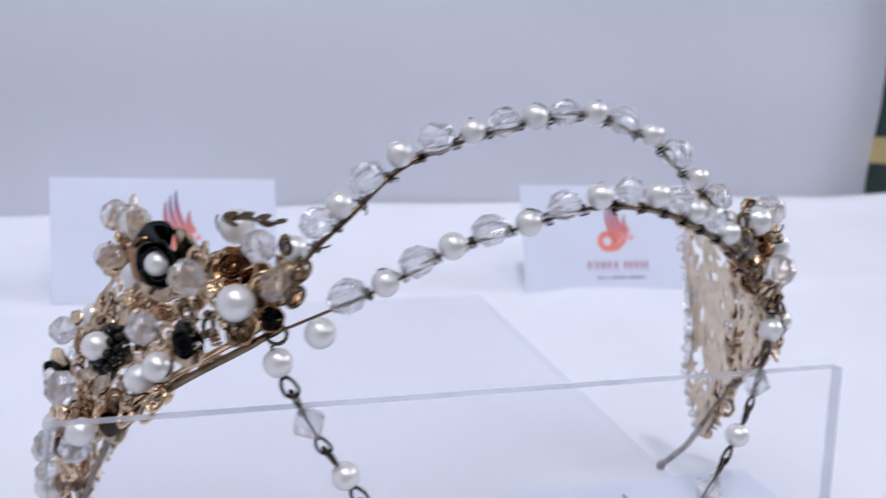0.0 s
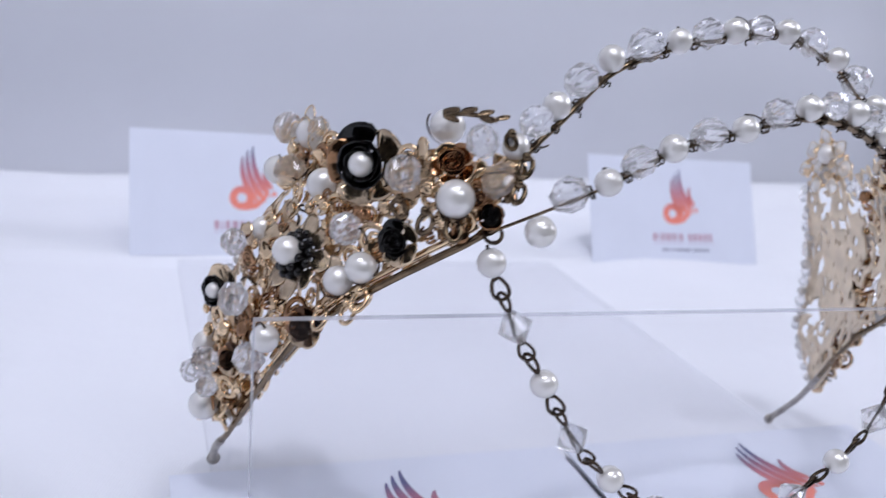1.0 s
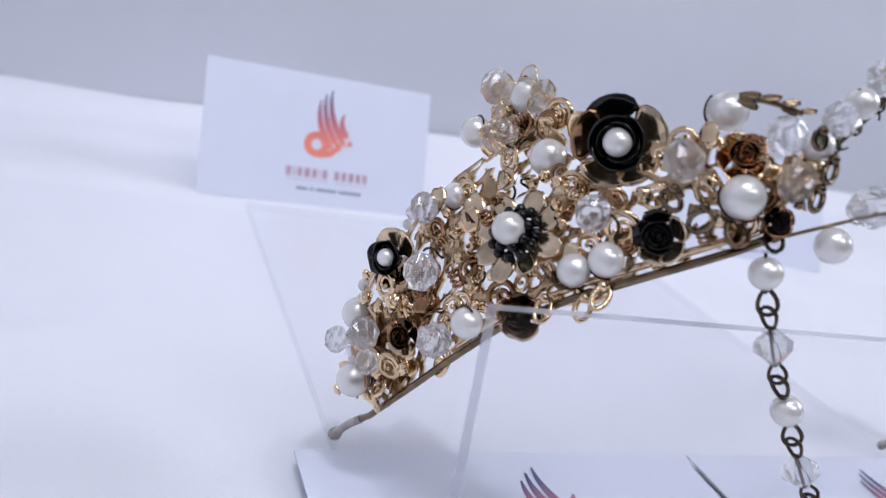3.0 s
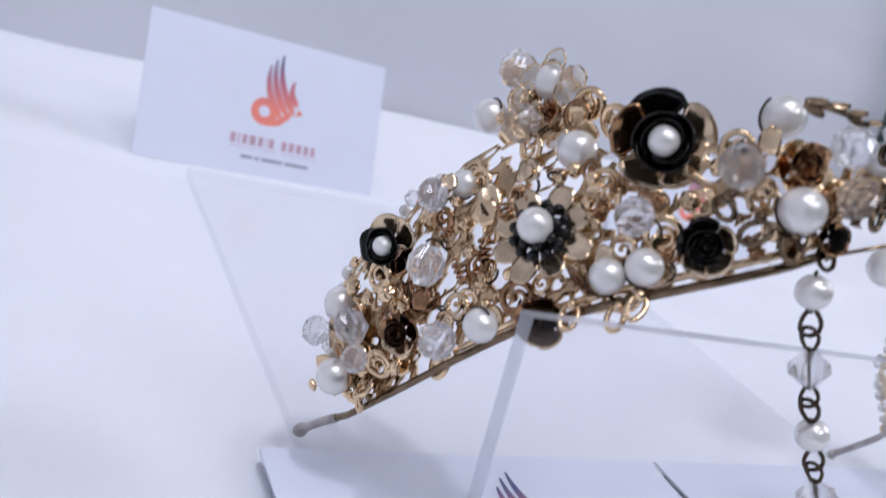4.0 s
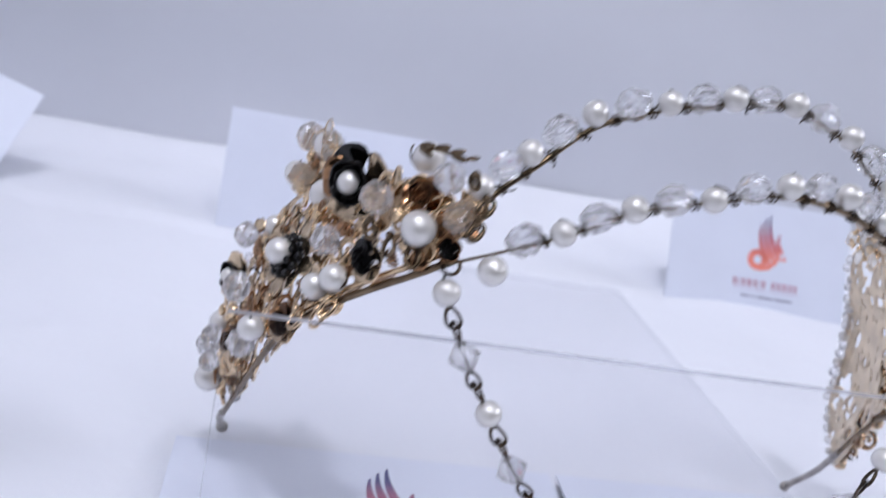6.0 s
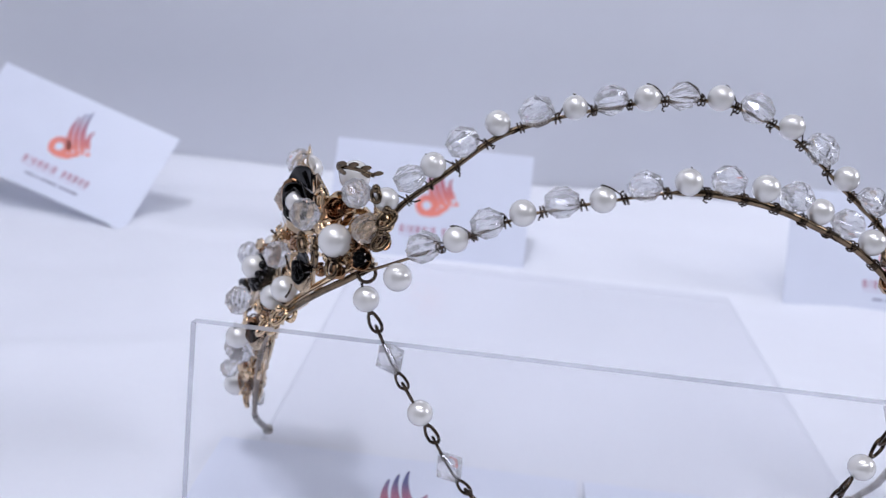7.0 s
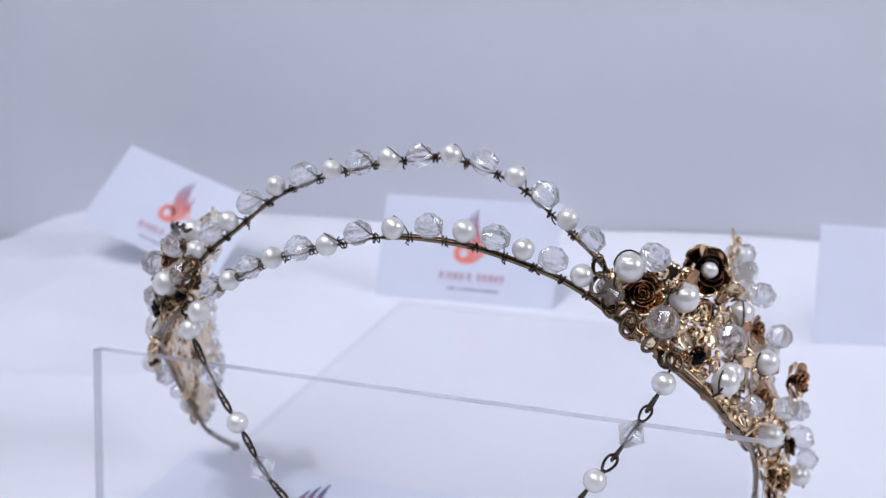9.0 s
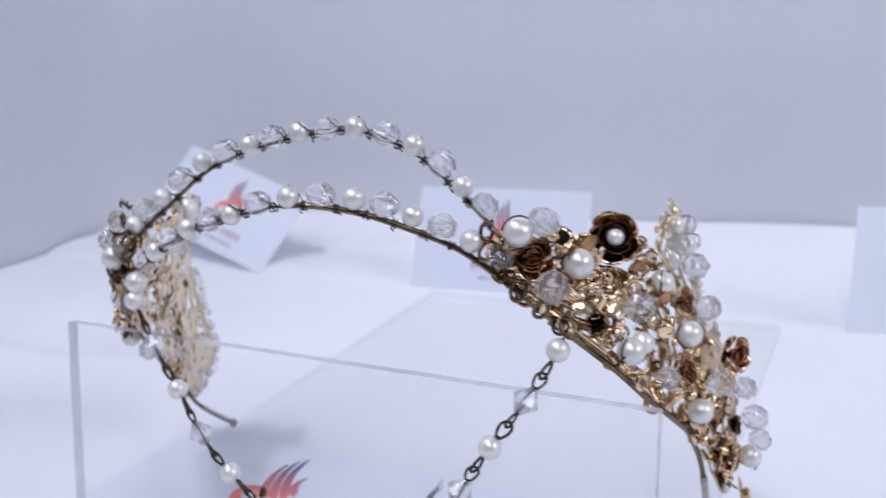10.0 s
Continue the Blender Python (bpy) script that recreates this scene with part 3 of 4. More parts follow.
def strand(path, knots, root, r_pearl, r_crystal, lifts, seed, extra):
    """Pearls at the knots of the wire and crystals between, bound on with thin wire."""
    rng = random.Random(seed)
    marks = [path.l[16 * k] for k in knots]
    raised = list(zip(marks, lifts))
    beads = []
    for m0, m1 in zip(marks, marks[1:]):
        beads += [(m0, 0), ((m0 + m1) / 2, 1)]
    beads.append((marks[-1], 0))
    beads = [(marks[0] + e, k) for e, k in extra if e < 0] + beads + [(marks[-1] + e, k) for e, k in extra if e > 0]
    wrap = bmesh.new()
    for i, (a, kind) in enumerate(beads):
        w = path.way(a)
        up = (Vector((0, 0, 1)) - w * w.z).normalized()
        side = w.cross(up)
        lift = blend(a, raised)
        p = path(a) + up * (lift + rng.uniform(-0.1, 0.2)) + side * rng.uniform(-0.3, 0.3)
        if kind == 0:
            put_pearl(root, p, r_pearl * rng.uniform(0.96, 1.04))
        else:
            put_crystal(root, p + up * rng.uniform(0.0, 0.7), r_crystal * rng.uniform(0.95, 1.08), w + up * rng.uniform(-0.25, 0.25), spin=rng.uniform(0, 6))
        nxt = beads[i + 1][0] if i + 1 < len(beads) else a + 6.4
        q = path((a + nxt) / 2)
        w2 = path.way((a + nxt) / 2)
        up2 = (Vector((0, 0, 1)) - w2 * w2.z).normalized()
        s2 = w2.cross(up2)
        for o in (-0.3, 0.3):
            tube(wrap, ring_points((q + w2 * o) * MM, s2, up2 + w2 * rng.uniform(-0.3, 0.3), 0.95 * MM, 10), 0.16 * MM, 5, True)
        for _ in range(1):
            tail_way = (up2 * rng.uniform(-1, 0.9) + w2 * rng.uniform(-0.8, 0.8) + s2 * rng.uniform(-0.9, 0.9)).normalized()
            tube(wrap, [(q + tail_way * 0.7) * MM, (q + tail_way * 1.5) * MM, (q + tail_way * 1.9 + w2 * rng.uniform(-0.9, 0.9)) * MM], 0.17 * MM, 5)
        bow = rng.uniform(-1.6, 1.6)
        arc = []
        for k in range(8):
            f = k / 7
            arc.append((q.lerp(p, f) + up2 * (2.4 * math.sin(math.pi * f * 0.5)) + s2 * (bow * math.sin(math.pi * f))) * MM)
        if rng.random() < 0.65:
            tube(wrap, arc, 0.14 * MM, 5)
    tagged(part("binding_wire", wrap, WIRE, root, "thin dark binding wire"), kind="stuff")


strand(LOW, (2, 3, 4, 5, 6, 7, 8), LOW_WIRE, 2.3, 2.75, LOW_LIFT, 5, [(-6.2, 1), (6.0, 1)])
strand(UP, (1, 2, 3, 4, 5, 6, 7, 8), UP_WIRE, 2.25, 2.75, UP_LIFT, 6, [(-5.2, 1), (6.2, 1)])


# ---- flowers
def petal(bm, base, out, normal, length, width, cup, mat, tilt=0.4, n=5):
    """A cupped petal with thickness from a base point."""
    out, normal = Vector(out).normalized(), Vector(normal).normalized()
    side = out.cross(normal).normalized()
    rows = []
    for i in range(n + 1):
        f = i / n
        w = width * math.sin(math.pi * (0.16 + 0.74 * f)) ** 0.7
        row = []
        for k in range(5):
            g = k / 2 - 1
            lift = cup * (f * f * tilt + 0.35 * g * g * f)
            row.append(bm.verts.new(Vector(base) + out * (length * f * (1 - 0.25 * tilt * f)) + side * (w * g * 0.5) + normal * lift))
        rows.append(row)
    faces = grid_faces(bm, rows, mat)
    ext = bmesh.ops.extrude_face_region(bm, geom=faces)
    bmesh.ops.translate(bm, verts=[v for v in ext["geom"] if isinstance(v, bmesh.types.BMVert)], vec=-normal * length * 0.06)


def shell(t0, half, r0, r1, z0, z1, curl, mat, lean=0.0, n=9):
    """A rounded rose petal: part of a bowl wall whose rim rolls outwards."""
    bm = bmesh.new()
    rows = []
    for i in range(7):
        f = i / 6
        row = []
        for k in range(n):
            g = 2 * k / (n - 1) - 1
            h = f * (1 - 0.3 * abs(g) ** 3)
            r = r0 + (r1 - r0) * math.sin(h * math.pi / 2) + curl * max(0, h - 0.6) / 0.4 + lean * g * f
            t = t0 + half * g * (0.55 + 0.45 * math.sin(f * math.pi / 2))
            z = z0 + (z1 - z0) * h - 0.35 * curl * (max(0, h - 0.7) / 0.3) ** 2 + 0.05 * math.sin(5 * g + t0) * f
            row.append(bm.verts.new((r * math.cos(t), r * math.sin(t), z)))
        rows.append(row)
    faces = grid_faces(bm, rows, 0)
    ext = bmesh.ops.extrude_face_region(bm, geom=faces)
    for v in ext["geom"]:
        if isinstance(v, bmesh.types.BMVert):
            v.co.x *= 0.955
            v.co.y *= 0.955
            v.co.z += 0.014
    bmesh.ops.recalc_face_normals(bm, faces=bm.faces[:])
    return mesh_of(bm, "petal", mat)


def heart_mesh(mat, r, z):
    bm = bmesh.new()
    ball(bm, (0, 0, z), r, 12, 8)
    for v in bm.verts:
        v.co.z = max(v.co.z, -0.17)
    return mesh_of(bm, "rose", mat)


def rose_kit(inner, skirt, seed, heart=True):
    """Meshes of a unit rose facing z: its core, an open skirt of five broad petals, two bowls of closed petals and a bud.
    skirt: the metal of each skirt petal, from the right round to the left."""
    rng = random.Random(seed)
    petals = []
    for k, t in enumerate((-0.62, 0.72, 1.95, 3.15, 4.45)):
        petals.append(shell(t + rng.uniform(-0.08, 0.08), rng.uniform(0.68, 0.76), 0.3, rng.uniform(0.84, 0.92), -0.2 + 0.06 * (k % 2), rng.uniform(0.06, 0.26), 0.12, skirt[k], rng.uniform(-0.05, 0.05)))
    for k in range(3):
        petals.append(shell(math.tau * k / 3 + 0.4 + rng.uniform(-0.15, 0.15), rng.uniform(1.3, 1.45), 0.28, 0.53 + 0.02 * k, -0.08, rng.uniform(0.42, 0.5), 0.04, inner, 0.055, 13))
    for k in range(3):
        petals.append(shell(math.tau * k / 3 + 1.1 + rng.uniform(-0.2, 0.2), rng.uniform(1.2, 1.4), 0.2, 0.38 + 0.02 * k, 0.0, rng.uniform(0.44, 0.52), 0.03, inner, 0.05, 13))
    if heart:
        for k in range(3):
            petals.append(shell(math.tau * k / 3 + rng.uniform(-0.2, 0.2), 1.1, 0.05, 0.24, 0.05, rng.uniform(0.48, 0.58), 0.05, inner, rng.uniform(-0.08, 0.08)))
        petals.append(shell(0.3, 2.4, 0.02, 0.1, 0.1, 0.6, 0.03, inner, 0.05))
    return heart_mesh(inner, 0.32, -0.02), petals, not heart, 0.31, 0.36


def daisy_kit(seed):
    """Meshes of a unit flower: dark domed heart, pale petals, grains."""
    rng = random.Random(seed)
    petals = []
    for k in range(8):
        t = math.tau * k / 8 + rng.uniform(-0.1, 0.1)
        o = Vector((math.cos(t), math.sin(t), 0))
        bm = bmesh.new()
        petal(bm, o * 0.62 + Vector((0, 0, -0.12)), o, (0, 0, 1), 0.78, 0.74, 0.24, 0, rng.uniform(-0.3, 0.6), 7)
        bmesh.ops.recalc_face_normals(bm, faces=bm.faces[:])
        petals.append(mesh_of(bm, "petal", GOLD_MATT))
    for rad, n, zz in ((0.7, 12, 0.08), (0.5, 8, 0.26)):
        for k in range(n):
            t = math.tau * k / n + rad
            bm = bmesh.new()
            ball(bm, (rad * math.cos(t), rad * math.sin(t), zz), 0.165, 10, 7)
            petals.append(mesh_of(bm, "grain", BLACK))
    return heart_mesh(BLACK, 0.55, -0.18), petals, True, 0.47, 0.42


ROSE_BLACK = rose_kit(BLACK, (GOLD_MATT, GOLD_MATT, BLACK, BRONZE, GOLD_MATT), 3, False)
ROSE_PALE = rose_kit(BLACK, (BRONZE, GOLD_MATT, GOLD_MATT, BLACK, DARK_BRONZE), 6, False)
ROSE_SMALL = rose_kit(BLACK, (GOLD_MATT, GOLD_MATT, BLACK, BLACK, GOLD_MATT), 13)
ROSE_BRONZE = rose_kit(BRONZE, (GOLD, BRONZE, GOLD, BRONZE, GOLD), 5)
ROSE_DARK = rose_kit(BLACK, (BRONZE,) * 5, 8)
ROSE_BROWN = rose_kit(DARK_BRONZE, (GOLD_MATT, BRONZE, DARK_BRONZE, BRONZE, GOLD_MATT), 14)
ROSE_OPEN = rose_kit(DARK_BRONZE, (BRONZE, BRONZE, GOLD, DARK_BRONZE, GOLD), 9, False)
DAISY = daisy_kit(4)


def put_flower(p, n, r, kit, spin):
    core, petals, pearl, size, lift = kit
    n = Vector(n).normalized()
    right = Matrix.Rotation(spin, 3, n) @ Vector((0, 0, 1)).cross(n).normalized()
    m = axes(Vector(p) * MM, right, n.cross(right), n, r * MM)
    root = part("flower" if kit is DAISY else "rose", core, parent=tiara, m=m,
                label="dark beaded flower with pale gold petals" if kit is DAISY else "black and gold metal rose" if kit in (ROSE_BLACK, ROSE_SMALL, ROSE_PALE) else "bronze metal rose")
    for me in petals:
        part(me.name.split(".")[0], me, parent=root)
    if pearl:
        part("pearl", PEARL_ME, parent=root, m=Matrix.Translation((0, 0, lift)) @ Matrix.Scale(size, 4))


# ---- stamped gold pieces, shared between the two sides
def disc_mesh(seed, mat):
    """A stamped round scroll: domed ring with a pierced spiral."""
    bm = bmesh.new()
    rows = []
    for r, z in ((1.0, 0), (0.93, 0.12), (0.72, 0.16), (0.62, 0.06), (0.62, -0.06), (1.0, -0.06), (1.0, 0)):
        rows.append([bm.verts.new((r * math.cos(math.tau * k / 18), r * math.sin(math.tau * k / 18), z)) for k in range(18)])
    grid_faces(bm, rows, 0, True)
    rng = random.Random(seed)
    t0 = rng.uniform(0, 6)
    pts = []
    for k in range(14):
        t = t0 + k / 13 * 5.5
        r = 0.66 - 0.52 * k / 13
        pts.append((r * math.cos(t), r * math.sin(t), 0.04))
    tube(bm, pts, 0.13, 6)
    ball(bm, pts[-1], 0.2, 7, 5)
    bmesh.ops.recalc_face_normals(bm, faces=bm.faces[:])
    return mesh_of(bm, "scroll", mat)


def knot_mesh(seed):
    """A tiny lumpy cluster of gold grains."""
    bm = bmesh.new()
    ball(bm, (0, 0, 0), 1.0, 18, 12)
    for v in bm.verts:
        d = v.co.normalized()
        t = math.atan2(d.y, d.x)
        v.co = d * (0.72 + 0.3 * abs(math.cos(2.5 * t + 3 * d.z)) * (1 - 0.4 * abs(d.z)))
        v.co.z *= 0.7
    return mesh_of(bm, "gold_grain", GOLD)


def coil_mesh():
    """A short coil of gold wire."""
    bm = bmesh.new()
    pts = [(0.42 * math.cos(t), 0.42 * math.sin(t), -0.9 + 1.8 * t / 25) for t in np.linspace(0, 25, 60)]
    tube(bm, pts, 0.15, 5)
    return mesh_of(bm, "wire_coil", BRONZE)


def leaf_mesh(seed, mat, width=0.95):
    rng = random.Random(seed)
    bm = bmesh.new()
    petal(bm, (0, -0.5, 0), (0, 1, 0), (0, 0, 1), 1.0, width, 0.3, 0, rng.uniform(-0.4, 0.9))
    bmesh.ops.recalc_face_normals(bm, faces=bm.faces[:])
    return mesh_of(bm, "petal", mat)


SCROLLS = [disc_mesh(k, m) for k, m in ((1, GOLD), (2, GOLD), (3, BRONZE))]
KNOT, COIL = knot_mesh(2), coil_mesh()


def clear_petal_mesh(seed):
    """A thin clear cupped petal with a notched edge, rimmed with gold wire."""
    rng = random.Random(seed)
    bm = bmesh.new()
    rim = []
    rows = [[], [], []]
    for k in range(18):
        t = math.tau * k / 18
        r = 0.5 * (1 + 0.07 * math.cos(4 * t + seed) + rng.uniform(-0.04, 0.04))
        for row, f in zip(rows, (0.06, 0.55, 1.0)):
            row.append(bm.verts.new((0.95 * r * f * math.cos(t), r * f * math.sin(t), 0.22 * f * f)))
        rim.append(rows[2][-1].co.copy())
    grid_faces(bm, rows, 0, True)
    bm.faces.new(rows[0])
    tube(bm, rim, 0.038, 5, True, 1)
    return mesh_of(bm, "petal", CLEAR_FILM, GOLD)


CLEAR_FILM = clear_sheet("clear_film", (0.97, 0.96, 0.94), (0.88, 0.85, 0.79), 0.42, rough=0.05)
CLEAR_LEAVES = [clear_petal_mesh(k) for k in (1, 2, 4)]
SLIM_LEAF = leaf_mesh(12, BRASS, 0.42)
LEAVES = [leaf_mesh(k, m) for k, m in ((1, GOLD_MATT), (2, GOLD_MATT), (3, GOLD), (4, GOLD), (5, BRONZE), (6, BRONZE))]


def filigree_sheet(wing, seed, name, a1):
    """Pierced gold sheet between wire and crest, leaning as the side leans, coloured paler inside as if lit and darker
    outside as if shaded, with small beads along its free edge.
    """
    a0 = wing.rim[0][0]
    bm = bmesh.new()
    na, nh = int((a1 - a0) / 0.8), 40
    rows = []

    def spot(a, z):
        return wing.place(a, z, wing.lean(a, z) - 3.0 + 0.5 * noise.noise(Vector((a / 4, z / 4, seed)))) * MM

    for i in range(na + 1):
        a = a0 + (a1 - a0) * i / na
        lo = max(blend(a, wing.wire), blend(a, wing.foot))
        hi = max(blend(a, wing.rim) - 1.0, lo + 3)
        rows.append([bm.verts.new(spot(a, lo + (hi - lo) * k / nh)) for k in range(nh + 1)])
    faces = grid_faces(bm, rows)
    bm.faces.index_update()
    gone = []
    for f in faces:
        c = f.calc_center_median() / MM
        v = noise.noise(Vector((c.x / 1.7, c.y / 1.7, c.z / 1.7 + seed))) + 0.5 * noise.noise(Vector((c.x / 7, c.y / 7, c.z / 7 + seed)))
        if v > (0.2 if (f.index // nh) * 0.8 + a0 < 30 else 0.0):
            gone.append(f)
    bmesh.ops.delete(bm, geom=gone, context="FACES")
    loose = [v for v in bm.verts if not v.link_faces]
    bmesh.ops.delete(bm, geom=loose, context="VERTS")
    for _ in range(2):
        bmesh.ops.smooth_vert(bm, verts=[v for v in bm.verts if v.is_boundary], factor=0.5, use_axis_x=True, use_axis_y=True, use_axis_z=True)
    ext = bmesh.ops.extrude_face_region(bm, geom=bm.faces[:])
    for f in ext["geom"]:
        if isinstance(f, bmesh.types.BMFace):
            f.material_index = 1
    bmesh.ops.translate(bm, verts=[v for v in ext["geom"] if isinstance(v, bmesh.types.BMVert)], vec=wing.out((a0 + a1) / 2) * 0.0005)
    bmesh.ops.recalc_face_normals(bm, faces=bm.faces[:])
    sheet = part(name, bm, [LACE_BACK, LACE], tiara, "spray of pearls, crystals and roses on pierced gold filigree")
    edge = Path(spline([spot(a, z) / MM for a, z in wing.foot[:-1][::-1] + wing.rim[:3]]))
    rng = random.Random(seed + 70)
    for k in range(int(edge.length / 2.9)):
        q = edge(1.2 + 2.9 * k) + Vector((rng.uniform(-0.5, 0.5), rng.uniform(-0.5, 0.5), rng.uniform(-0.5, 0.5)))
        if k % 3 == 1:
            put_pearl(sheet, q, rng.uniform(1.0, 1.4))
        else:
            put_crystal(sheet, q, rng.uniform(1.2, 1.7), edge.way(2.9 * k), ROUND_ME, k)
    return sheet


def spray(wing, name, seed, pearls, crystals, flowers, curls, crest, a0, a1, dense=1.0):
    """Fills one side from wire to crest. dense: how closely the small gold pieces sit."""
    rng = random.Random(seed)
    root = filigree_sheet(wing, seed, name, a1)
    taken = [(f[0], f[1], f[2] * 1.2) for f in flowers] + [(a, z, r * 0.7) for a, z, r, d in pearls + crystals]

    def spot(lo_off=1.0, hi_off=1.5):
        for _ in range(8):
            a = rng.uniform(a0 + 1, a1)
            lo, hi = blend(a, wing.wire), blend(a, wing.top)
            z = rng.uniform(lo + lo_off, max(hi - hi_off, lo + lo_off + 0.5))
            if all(math.hypot(a - ta, z - tz) > tr for ta, tz, tr in taken):
                break
        return a, z

    def facing(a, spread):
        return (wing.out(a) + Vector((rng.uniform(-1, 1), rng.uniform(-1, 1), rng.uniform(-1, 1))) * spread).normalized()

    for _ in range(int((a1 - a0) * 0.7 * dense)):
        a, z = spot()
        part("scroll", rng.choice(SCROLLS), parent=root,
             m=aim(wing.place(a, z, wing.lean(a, z) + rng.uniform(-2.4, -0.6)) * MM, facing(a, 0.25), rng.uniform(1.7, 2.9) * MM, rng.uniform(0, 6)))
    for _ in range(int((a1 - a0) * 0.5 * dense)):
        a, z = spot()
        part("gold_grain", KNOT, parent=root, m=aim(wing.place(a, z, wing.lean(a, z) + rng.uniform(-1.5, 0.8)) * MM, facing(a, 0.4), rng.uniform(0.9, 1.6) * MM, rng.uniform(0, 6)))
    for _ in range(int((a1 - a0) * 0.22)):
        a, z = spot()
        part("wire_coil", COIL, parent=root, m=aim(wing.place(a, z, wing.lean(a, z) + rng.uniform(-1.5, 0.6)) * MM, Vector((rng.uniform(-1, 1), rng.uniform(-1, 1), rng.uniform(-1, 1))), rng.uniform(1.4, 2.2) * MM))
    for _ in range(int((a1 - a0) * 0.5 * dense)):
        a, z = spot(2.0, 0.5)
        part("petal", rng.choice(LEAVES), parent=root,
             m=aim(wing.place(a, z, wing.lean(a, z) + rng.uniform(-1.8, 0.9)) * MM, facing(a, 0.55), rng.uniform(2.8, 4.2) * MM, rng.uniform(0, 6)))
    bm = bmesh.new()
    for a, z, r, d in pearls:
        put_pearl(root, wing.place(a, z, d), r)
        n = wing.out(a)
        x = Matrix.Rotation(rng.uniform(0, 6), 3, n) @ n.orthogonal().normalized()
        tube(bm, ring_points(wing.place(a, z, d) * MM, x + n * rng.uniform(-0.6, 0.6), n.cross(x) + n * rng.uniform(-0.5, 0.5), (r + 0.15) * MM, 14, turn=rng.uniform(1.6, 3.4)), 0.19 * MM, 5)
    for a, z, r, d in crystals:
        t = rng.uniform(0.5, 2.6)
        way = wing.plan.way(a) * math.cos(t) + Vector((0, 0, math.sin(t))) + wing.out(a) * rng.uniform(-0.4, 0.4)
        put_crystal(root, wing.place(a, z, d + 1.6), r, way, rng.choice((ROUND_ME, ROUND_ME, CRYSTAL_ME)), rng.uniform(0, 6))
    for _ in range(int((a1 - a0) * 0.4)):
        a, z = spot()
        n = Vector((rng.uniform(-1, 1), rng.uniform(-1, 1), rng.uniform(-1, 1))).normalized()
        x = n.orthogonal().normalized()
        tube(bm, ring_points(wing.place(a, z, wing.lean(a, z) + rng.uniform(-1.2, 1.2)) * MM, x, n.cross(x), rng.uniform(1.3, 2.2) * MM, 12, turn=rng.uniform(1.8, 4.2)), 0.23 * MM, 5)
    tagged(part("binding_wire", bm, WIRE, root, "thin dark binding wire"), kind="stuff")
    for a, z, r, d, me, yaw, nod in flowers:
        n = Matrix.Rotation(radians(yaw), 3, "Z") @ wing.out(a)
        n = (n + Vector((0, 0, nod))).normalized()
        p = wing.place(a, z, d)
        put_flower(p, n, r, me, rng.uniform(-0.25, 0.25))
    for _ in range(26):
        a = rng.uniform(a0 - 3, 34)
        lo, hi = blend(a, wing.wire) + 3, blend(a, wing.top)
        z = rng.uniform(lo, max(hi, lo + 4))
        d = wing.lean(a, z) + rng.uniform(-1.5, 2.0)
        n = facing(a, 0.6)
        kind = rng.random()
        if kind < 0.35:
            part("gold_grain", KNOT, parent=root, m=aim(wing.place(a, z, d) * MM, n, rng.uniform(1.2, 1.9) * MM, rng.uniform(0, 6)))
        elif kind < 0.6:
            part("petal", rng.choice(LEAVES), parent=root, m=aim(wing.place(a, z, d) * MM, n, rng.uniform(3.0, 4.2) * MM, rng.uniform(0, 6)))
        else:
            part("scroll", rng.choice(SCROLLS), parent=root, m=aim(wing.place(a, z, d) * MM, n, rng.uniform(2.0, 3.0) * MM, rng.uniform(0, 6)))
    ca, cz, cd = crest
    for k in range(20):
        t = math.tau * k / 20
        a, z = ca + rng.uniform(4, 9.5) * math.cos(t), cz + rng.uniform(3.0, 6.0) * math.sin(t)
        n = facing(a, 0.4)
        m = aim(wing.place(a, z, cd + rng.uniform(-1.5, 1)) * MM, n, 1.0, rng.uniform(0, 6))
        if k % 4:
            part("gold_grain", KNOT, parent=root, m=m @ Matrix.Scale(rng.uniform(0.7, 1.1) * MM, 4))
        else:
            part("petal", LEAVES[k // 4 % 4], parent=root, m=m @ Matrix.Scale(rng.uniform(2.2, 3.2) * MM, 4))
    for ring, (count, far, size) in enumerate(((6, 4.0, 4.8), (7, 7.0, 4.4))):
        for k in range(count):
            t = math.tau * (k + 0.5 * ring) / count + 0.3
            n = wing.out(ca)
            o = wing.plan.way(ca) * math.cos(t) + Vector((0, 0, math.sin(t) * 0.85))
            up = (n + o * rng.uniform(-0.5, 0.3) + Vector((0, 0, rng.uniform(-0.2, 0.2)))).normalized()
            y = (o - up * o.dot(up)).normalized()
            p = wing.place(ca, cz, cd - 0.5 - ring) + o * far * rng.uniform(0.9, 1.1)
            part("petal", CLEAR_LEAVES[k % 3], parent=root, label="clear petal edged with gold wire", m=axes(p * MM, y.cross(up), y, up, size * rng.uniform(0.85, 1.1) * MM))
    for a, z, r in curls:
        bm = bmesh.new()
        t = wing.plan.way(a)
        turn = Matrix.Rotation(rng.uniform(-0.9, 0.9), 3, wing.out(a))
        tilt = wing.out(a) * rng.uniform(-0.7, 0.7)
        tube(bm, ring_points(wing.place(a, z, 1.5) * MM, turn @ t * 0.75 + tilt * 0.5, (turn @ Vector((0, 0, 1)) + tilt) * 1.15, r * MM, 16), 0.42 * MM, 7, True)
        ball(bm, wing.place(a, z + r * 1.2, 1.7) * MM, 0.8 * MM, 8, 6)
        part("curl", bm, GOLD if a < 66.5 else BRASS, root, "polished wire curl")


